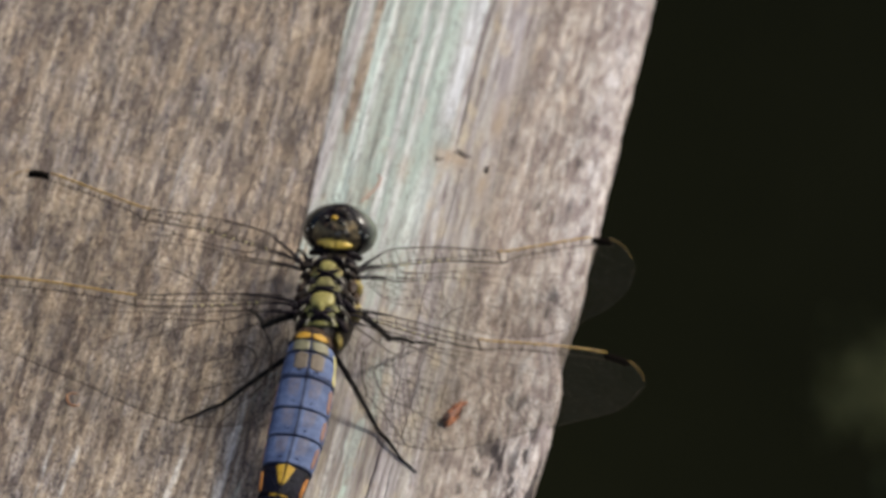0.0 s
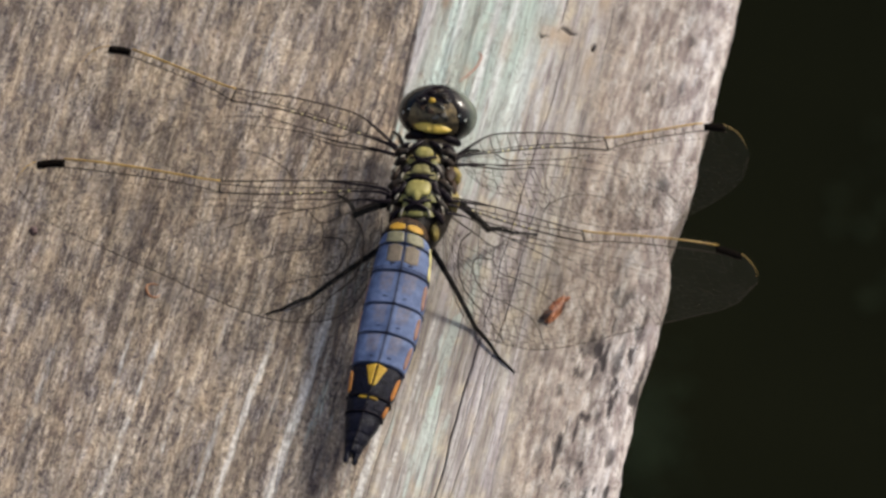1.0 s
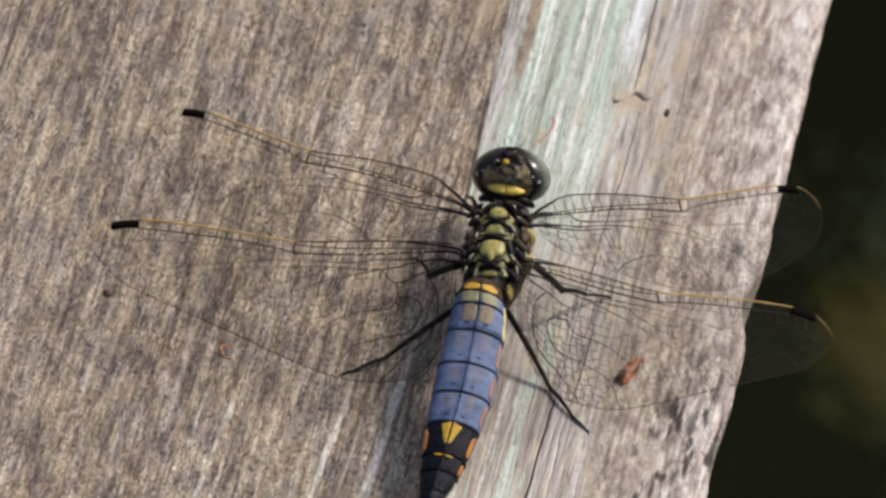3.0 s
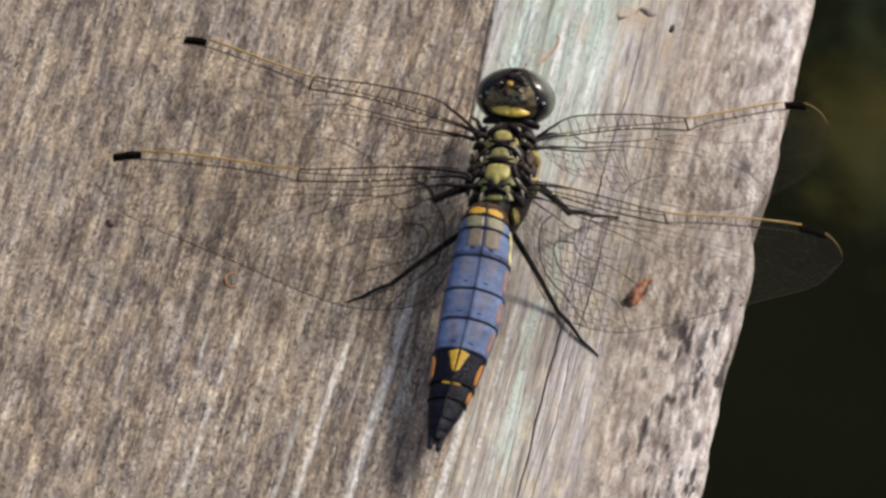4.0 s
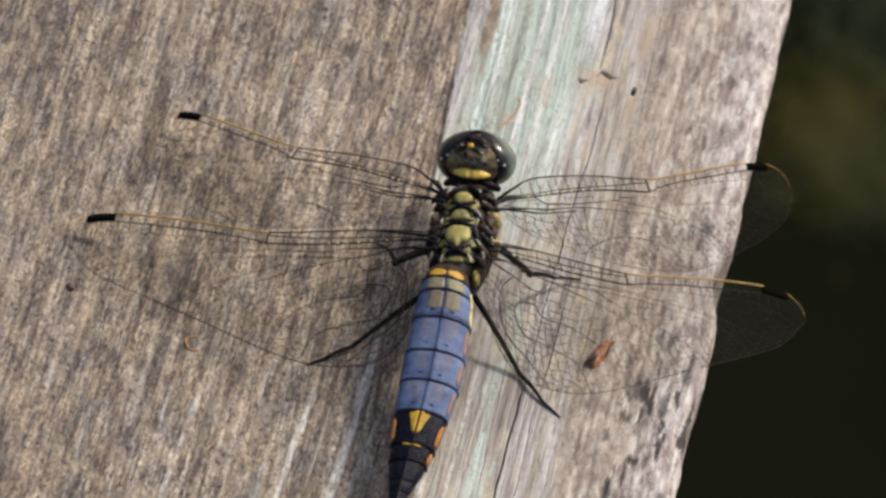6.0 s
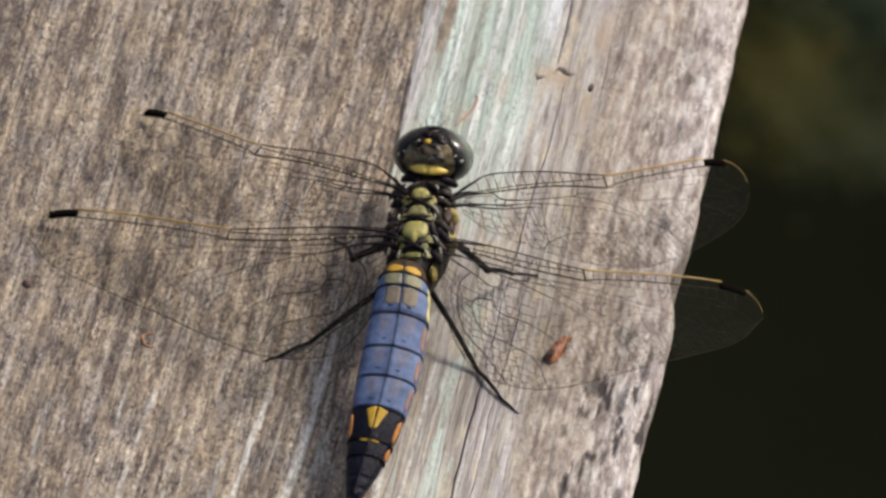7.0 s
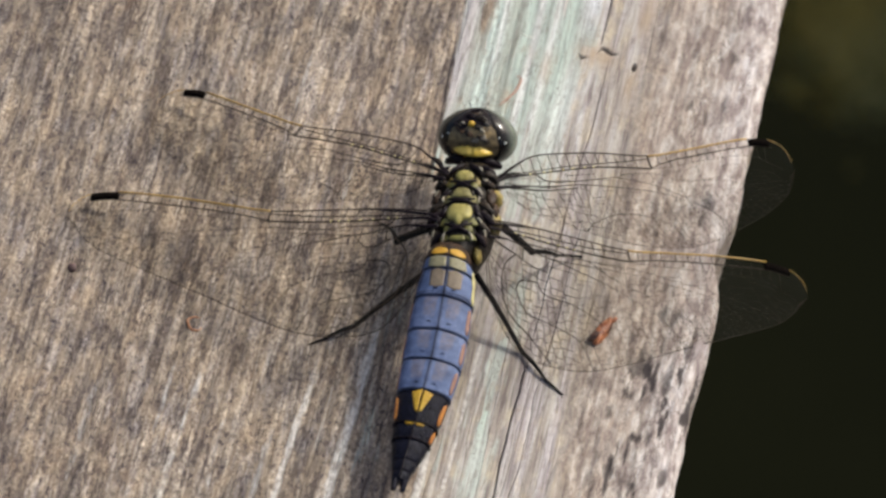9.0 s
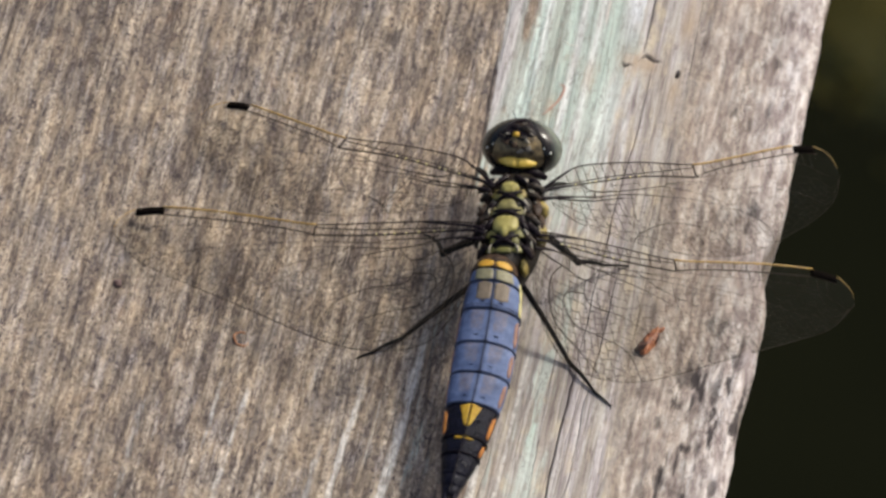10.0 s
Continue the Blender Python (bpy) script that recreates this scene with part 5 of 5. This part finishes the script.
def wing(name, plan, side, label):
    """A wing in its own space: x along the span (outwards by side), y forwards, z up."""
    def lay(u, v):
        fold = 0.10 * math.cos(v * 3.6) * math.exp(-max(v, 0) / 3.0) * math.exp(-max(u, 0) / 22.0)
        u = u * plan["span"]
        return (side * u, -v, fold + 0.0012 * u * u)
    lead, trail = smooth_line(plan["lead"], 6), smooth_line(plan["trail"], 6)
    n, rows = len(lead), 10
    verts = [lay(*(lead[i] + (trail[i] - lead[i]) * (j / rows))) for i in range(n) for j in range(rows + 1)]
    faces = [(i * (rows + 1) + j, i * (rows + 1) + j + 1, (i + 1) * (rows + 1) + j + 1, (i + 1) * (rows + 1) + j) for i in range(n - 1) for j in range(rows)]
    w = part(name, (verts, faces), FILM, dragonfly, label)
    lead_l, trail_l = [tuple(p) for p in lead], [tuple(p) for p in trail]
    nod = plan["nodus"][0]
    st0, st1 = plan["stigma"]
    inner = [p for p in lead_l if p[0] <= nod + 0.2]
    outer = [p for p in lead_l if nod - 0.2 <= p[0] <= st0 + 0.2]
    tip = [p for p in lead_l if p[0] >= st1 - 0.1][:-2]
    line = lambda pts, r, sides=5: tube([lay(*p) for p in pts], r, sides)
    part("front_edge_vein", line(inner, [0.085 - 0.02 * i / len(inner) for i in range(len(inner))], 6), VEIN, w, "dark front edge vein")
    part("front_edge_vein", line(outer, 0.10, 6), AMBER, w, "amber front edge vein")
    part("front_edge_vein", line(tip, [0.05 - 0.036 * i / len(tip) for i in range(len(tip))], 6), AMBER, w, "thin amber vein round the tip")
    roots = [[(-1.5, 0.9), (-0.3, 0.35), (plan["lead"][2][0] * 0.8, at_u(lead_l, plan["lead"][2][0] * 0.8))], [(-1.5, 1.1), (0.0, 0.75), (3.0, at_u(plan["r"], 3.0))], [(-1.5, 1.7), (0.0, 1.75), (2.2, plan["veins"][2][0][1] + 0.3)]]
    root_shape = [line(smooth_line(p, 6), [0.24 - 0.15 * i / 12 for i in range(13)], 8) for p in roots]
    part("wing_root", joined(*root_shape), BLACK, w, "black thickened wing root")
    main = []
    for key, r in (("sc", 0.055), ("r", 0.088), ("r1", 0.06)):
        main.append(line(smooth_line(plan[key], 6), r))
    main.append(line([(nod, plan["nodus"][1]), (nod + 0.1, (plan["nodus"][1] + plan["nodus"][2]) / 2), (nod + 0.15, plan["nodus"][2])], 0.10))
    for v in plan["veins"]:
        steps = 5
        pts = smooth_line(v, steps) if len(v) > 2 and v[-1] not in v[:-1] else v
        main.append(line(pts, [max(0.020, 0.086 - 0.0034 * p[0] - 0.012 * i / len(pts)) for i, p in enumerate(pts)], 4))
    part("main_vein", joined(*main), VEIN, w, "dark main veins")
    cross = []
    r_line, sc_line = [tuple(p) for p in smooth_line(plan["r"], 6)], [tuple(p) for p in smooth_line(plan["sc"], 6)]
    r1_line = [tuple(p) for p in smooth_line(plan["r1"], 6)]
    rnd = random.Random(len(plan["veins"]))
    for i in range(plan["ante"]):
        u = 2.0 + (nod - 2.6) * (i + rnd.uniform(-0.12, 0.12)) / plan["ante"]
        du = 0.25
        cross.append(line([(u, at_u(lead_l, u)), (u + du, at_u(sc_line, u + du))], 0.042, 4))
        cross.append(line([(u + du, at_u(sc_line, u + du)), (u + du + 0.1, at_u(r_line, u + du))], 0.040, 4))
    for i in range(plan["post"]):
        u = nod + 1.0 + (st0 - nod - 1.2) * (i + rnd.uniform(-0.1, 0.1)) / plan["post"]
        cross.append(line([(u, at_u(lead_l, u)), (u + 0.15, at_u(r1_line, u + 0.15))], 0.04, 4))
    for i in range(16):
        u = nod + 0.8 + (lead_l[-1][0] - nod - 3) * i / 16
        second = [tuple(p) for p in smooth_line(plan["veins"][0], 6)]
        cross.append(line([(u, at_u(r1_line, u)), (u + 0.1, at_u(second, u))], 0.03, 4))
    front = [p for p in r_line if p[0] < nod] + [tuple(p) for p in smooth_line(plan["veins"][0], 6)]
    for a, b in cell_net(lead_l, trail_l, front, 3 + len(plan["veins"])):
        cross.append(line([a, b], 0.0165 if a[0] > 9 else 0.031, 3))
    net = part("cross_vein", joined(*cross), VEIN, w, "fine net of cross veins")
    tagged(net, kind="stuff")
    # pale beads painted in for the yellowish glints at the vein crossings
    glints = []
    for i in range(7):
        u = 3.0 + 1.25 * i + rnd.uniform(-0.3, 0.3)
        p = Vector(lay(u, at_u(r_line, u))) + Vector((0, 0.05, 0.06))
        glints.append(blob(p, (0.13, 0.09, 0.08), (0, 0, 20), 6, 8, 0.3, u))
    tagged(part("vein_glint", joined(*glints), PALE_YELLOW, w, "pale yellow beads standing for glints on the vein"), kind="stuff")
    part("hind_edge_vein", line(trail_l, [plan["hem"] * (1 - 0.55 * float(step(25, 37, p[0]))) for p in trail_l], 4), VEIN, w, "thin dark hind edge vein")
    bar = []
    for k2 in range(9):
        u = st0 + (st1 - st0) * k2 / 8
        bar.append((u, (at_u(lead_l, u) + at_u(r1_line, u)) / 2, max(0.14, abs(at_u(lead_l, u) - at_u(r1_line, u)) / 2 - 0.09)))
    cut = [Vector(lay(u, v)) for u, v, _ in bar]
    verts, faces = [], []
    for c, (_, _, h) in zip(cut, bar):
        verts += [tuple(c + Vector((0, h, 0.16))), tuple(c + Vector((0, -h, 0.16))), tuple(c + Vector((0, -h, -0.16))), tuple(c + Vector((0, h, -0.16)))]
    for i in range(len(bar) - 1):
        for j in range(4):
            faces.append((4 * i + j, 4 * i + (j + 1) % 4, 4 * i + 4 + (j + 1) % 4, 4 * i + 4 + j))
    faces += [(3, 2, 1, 0), tuple(range(4 * len(bar) - 4, 4 * len(bar)))]
    part("wing_mark", (verts, faces), MARK, w, "black wing mark near the tip")
    return w


VIEW = Vector((0.0, -0.616, 0.788))


def wing_pose(root, span, side, twist=0.0):
    """The pose of a wing with its root there, pointing along span, its face turned up and back; twist lowers the hind edge."""
    s = Vector(span).normalized()
    back = VIEW.cross(s) * side
    back = -back if back.y > 0 else back
    back.normalize()
    back = Matrix.Rotation(radians(twist) * side, 3, s) @ back
    x = s * side
    y = -back
    z = x.cross(y)
    m = Matrix((x, y, z)).transposed().to_4x4()
    m.translation = (Vector(root) - BASE) * MM
    return m


WING_RF = wing("fore_wing", FORE, 1, "clear fore wing with dark veins")
WING_LF = wing("fore_wing", FORE, -1, "clear fore wing with dark veins")
WING_RH = wing("hind_wing", HIND, 1, "clear broad hind wing with dark veins")
# hind edge made thicker on this wing to stand for its shadow on the wood
WING_LH = wing("hind_wing", dict(HIND, hem=0.050), -1, "clear broad hind wing with dark veins")
WING_RF.matrix_basis = wing_pose((2.9, 2.0, 10.3), (0.841, 0.517, -0.157), 1, -12)
WING_RH.matrix_basis = wing_pose((2.66, -4.68, 10.2), (0.875, 0.341, -0.342), 1, -24)


# ---------------------------------------------------------------- small things on the plank
def bud_scale():
    n, m = 14, 8
    verts, faces = [], []
    for layer in (0.0, -0.16):
        for i in range(n + 1):
            t = i / n
            w = 0.72 * math.sin(math.pi * min(max(t, 0.03), 0.97)) ** 0.7 * (1.15 - 0.4 * t)
            for j in range(m + 1):
                s = 2 * j / m - 1
                verts.append((w * s, 4.1 * (t - 0.5), 0.95 - 0.62 * s * s * w - 0.35 * (2 * t - 1) ** 2 + 0.12 * math.sin(t * 9 + s * 2) + layer))
    k2 = (n + 1) * (m + 1)
    for i in range(n):
        for j in range(m):
            q = i * (m + 1) + j
            faces += [(q, q + 1, q + m + 2, q + m + 1), (q + k2 + m + 1, q + k2 + m + 2, q + k2 + 1, q + k2)]
    edge = [j for j in range(m + 1)] + [i * (m + 1) + m for i in range(1, n + 1)] + [n * (m + 1) + j for j in range(m - 1, -1, -1)] + [i * (m + 1) for i in range(n - 1, 0, -1)]
    for a, b in zip(edge, edge[1:] + edge[:1]):
        faces.append((b, a, a + k2, b + k2))
    ob = part("bud_scale", (verts, faces), BUD, None)
    ob.matrix_basis = pose(16.45 * MM, -7.3 * MM, (top(16.45, -7.3) - 0.15) * MM, 0, 20, -15)
    part("dark_fold", blob((-0.42, -1.0, 0.52), (0.36, 1.05, 0.42), (10, 20, -14), 12, 16, 0.5, 3), BUD_DARK, ob, "dark brown fold of the scale")
    part("dark_fold", blob((0.40, 0.75, 0.62), (0.20, 0.65, 0.30), (0, -20, 12), 10, 14, 0.5, 5), BUD_DARK, ob, "dark brown fold of the scale")
    part("torn_tip", blob((0.30, 1.75, 0.55), (0.22, 0.6, 0.16), (15, 0, -24), 10, 14, 0.6, 7), BUD, ob, "torn orange-brown tip")
    return tagged(ob, "curled red-brown bud scale lying on the plank", "bud scale")


def curl():
    pts = [(0.85 * math.cos(a) * (1 + 0.12 * math.sin(3 * a)), 0.85 * math.sin(a) * 1.0, 0.08 + 0.03 * math.sin(2 * a)) for a in np.linspace(1.3, 5.9, 26)]
    ob = part("bark_curl", tube(pts, [0.05 + 0.08 * math.sin(math.pi * i / 25) for i in range(26)], 7, 0.8), CURL, None)
    ob.matrix_basis = pose(-23.9 * MM, -18.8 * MM, (top(-23.9, -18.8) + 0.02) * MM)
    return tagged(ob, "small orange-brown curl of bark on the plank", "bark curl")


def seed_husk():
    ob = part("seed_husk", blob((0, 0, 0.16), (0.42, 0.50, 0.24), (0, 0, 20), 12, 18, 0.5, 4), SPECK, None)
    ob.matrix_basis = pose(-37.6 * MM, -15.6 * MM, (top(-37.6, -15.6) - 0.02) * MM)
    return tagged(ob, "tiny dark seed husk on the plank", "seed")


def fibre(name, pts, radius, material, label):
    x0, y0 = pts[0][:2]
    line = smooth_line([(x - x0, y - y0, z + top(x, y)) for x, y, z in pts], 5)
    n = len(line)
    ob = part(name, tube(line, [radius * (0.5 + 0.5 * math.sin(math.pi * i / (n - 1))) for i in range(n)], 6, 0.6), material, None)
    ob.location = (x0 * MM, y0 * MM, 0)
    return tagged(ob, label, "fibre")


bud_scale()
curl()
seed_husk()
fibre("plant_fibre", [(0.6, 18.4, 0.0), (1.3, 19.6, 0.04), (2.0, 21.2, 0.02), (2.2, 22.6, 0.05), (1.8, 23.0, 0.0)], 0.15, RED_FIBRE, "thin dull red plant fibre stuck to the paint")
fibre("pale_hair", [(0.9, 28.8, 0.08), (1.7, 28.4, 0.25), (2.6, 28.6, 0.1)], 0.06, FIBRE, "fine pale hair on the paint")


# ---------------------------------------------------------------- water and what floats on it
def water():
    bm = bmesh.new()
    bmesh.ops.create_grid(bm, x_segments=40, y_segments=40, size=400)
    me = bpy.data.meshes.new("water")
    bm.to_mesh(me)
    bm.free()
    me.materials.append(WATER)
    ob = new("water", me)
    ob.location = (0, 0, -1.0)
    return tagged(ob, "dark still pond water far below the plank", "water", kind="structure")


def leaf_raft(name, leaves, spread, size, material, label, seed):
    """A loose raft of small floating leaves."""
    rnd = random.Random(seed)
    shapes = []
    for _ in range(leaves):
        cx, cy = rnd.gauss(0, spread[0]), rnd.gauss(0, spread[1])
        r, turn, tip = size * rnd.uniform(0.6, 1.3), rnd.uniform(0, 6.28), rnd.uniform(-0.25, 0.25)
        ring = []
        for i in range(14):
            a = 2 * math.pi * i / 14
            e = (1 + 0.12 * math.sin(3 * a + turn)) * (0.55 + 0.45 * abs(math.cos(a / 2)))
            x, y = r * math.cos(a) * e, r * 0.55 * math.sin(a)
            ring.append((cx + x * math.cos(turn) - y * math.sin(turn), cy + x * math.sin(turn) + y * math.cos(turn), 1.2 + tip * x + 0.02 * y * y))
        verts = ring + [(x, y, z - 0.6) for x, y, z in ring] + [(cx, cy, 0.9), (cx, cy, 0.2)]
        faces = [(i, (i + 1) % 14, 28) for i in range(14)] + [((i + 1) % 14 + 14, i + 14, 29) for i in range(14)]
        faces += [(i, i + 14, (i + 1) % 14 + 14, (i + 1) % 14) for i in range(14)]
        shapes.append((verts, faces))
    ob = part(name, joined(*shapes), material, None)
    ob.location = (0, 0, -1.0)
    return tagged(ob, label, "floating leaves", kind="stuff")


water()
RAFT_A = leaf_raft("floating_leaves", 580, (11, 16), 1.4, DEAD_LEAF, "brown dead leaves floating on the pond", 3)
RAFT_B = leaf_raft("floating_leaves", 510, (15, 10), 1.4, GREY_LEAF, "grey-green leaves floating on the pond", 4)
RAFT_C = leaf_raft("floating_leaves", 480, (8, 14), 1.4, GREY_LEAF, "pale grey-green leaves floating on the pond", 5)
RAFT_D = leaf_raft("floating_leaves", 410, (9, 11), 1.4, GREY_LEAF, "small raft of grey-green floating leaves", 6)
RAFT_E = leaf_raft("floating_leaves", 200, (7, 14), 1.4, WEED, "green water weed beside the plank", 7)
WEED_MAT = leaf_raft("water_weed", 1500, (30, 18), 2.6, WEED, "dark green mat of water weed", 8)


# ---------------------------------------------------------------- what moves
def drift(ob, rows):
    walk(ob, [(t, pose(x * MM, y * MM, -1.0)) for t, x, y in rows])


def motions():
    # the left wings sink until their hind edges lie on the wood: seconds, x of the root, span, twist
    for ob, y, z, rows in ((WING_LF, 0.76, 10.5, (
            (0.0, -5.2, (-0.994, 0.093, -0.066), -12), (2.5, -5.2, (-0.994, 0.093, -0.066), -12), (4.3, -4.9, (-0.995, 0.084, -0.060), -12), (5.0, -4.7, (-0.993, 0.090, -0.070), -12),
            (5.5, -3.7, (-0.933, 0.230, -0.278), -18), (5.8, -3.7, (-0.920, 0.252, -0.300), -24), (6.8, -3.6, (-0.901, 0.282, -0.330), -30), (7.0, -3.4, (-0.894, 0.290, -0.341), -30), (7.4, -3.7, (-0.905, 0.277, -0.323), -30), (10.0, -3.7, (-0.902, 0.286, -0.324), -30))),
            (WING_LH, -5.63, 10.4, (
            (0.0, -4.7, (-0.974, -0.218, -0.054), -12), (2.5, -4.7, (-0.974, -0.218, -0.054), -12), (4.3, -4.5, (-0.976, -0.180, -0.110), -12), (5.0, -4.4, (-0.978, -0.159, -0.137), -12),
            (5.5, -3.8, (-0.966, -0.057, -0.252), -14), (5.8, -3.8, (-0.962, -0.045, -0.268), -18), (6.8, -3.75, (-0.956, -0.023, -0.291), -25), (7.0, -3.45, (-0.956, -0.021, -0.293), -25), (7.4, -3.8, (-0.956, -0.022, -0.292), -26), (10.0, -3.8, (-0.953, -0.015, -0.301), -29)))):
        walk(ob, [(t, wing_pose((x, y, z), span, -1, twist)) for t, x, span, twist in rows])
    path = ((0.0, 235, 735), (0.7, 194, 752), (1.5, 169, 771), (2.5, 137, 793), (3.2, 115, 817), (4.4, 105, 841), (5.5, 96, 857), (7.5, 88, 898), (9.0, 91, 896), (10.0, 95, 886))
    for ob, dx, dy in ((RAFT_A, 0, 0), (RAFT_B, 20, -16), (RAFT_C, 46, 8), (WEED_MAT, 44, 50)):
        drift(ob, [(t, x + dx, y + dy) for t, x, y in path])
    drift(RAFT_D, [(0.0, 172, 824), (5.0, 230, 880), (10.0, 290, 940)])
    drift(RAFT_E, [(0.0, 87, 708), (1.2, 84, 701), (3.0, 66, 690), (10.0, 10, 670)])


motions()
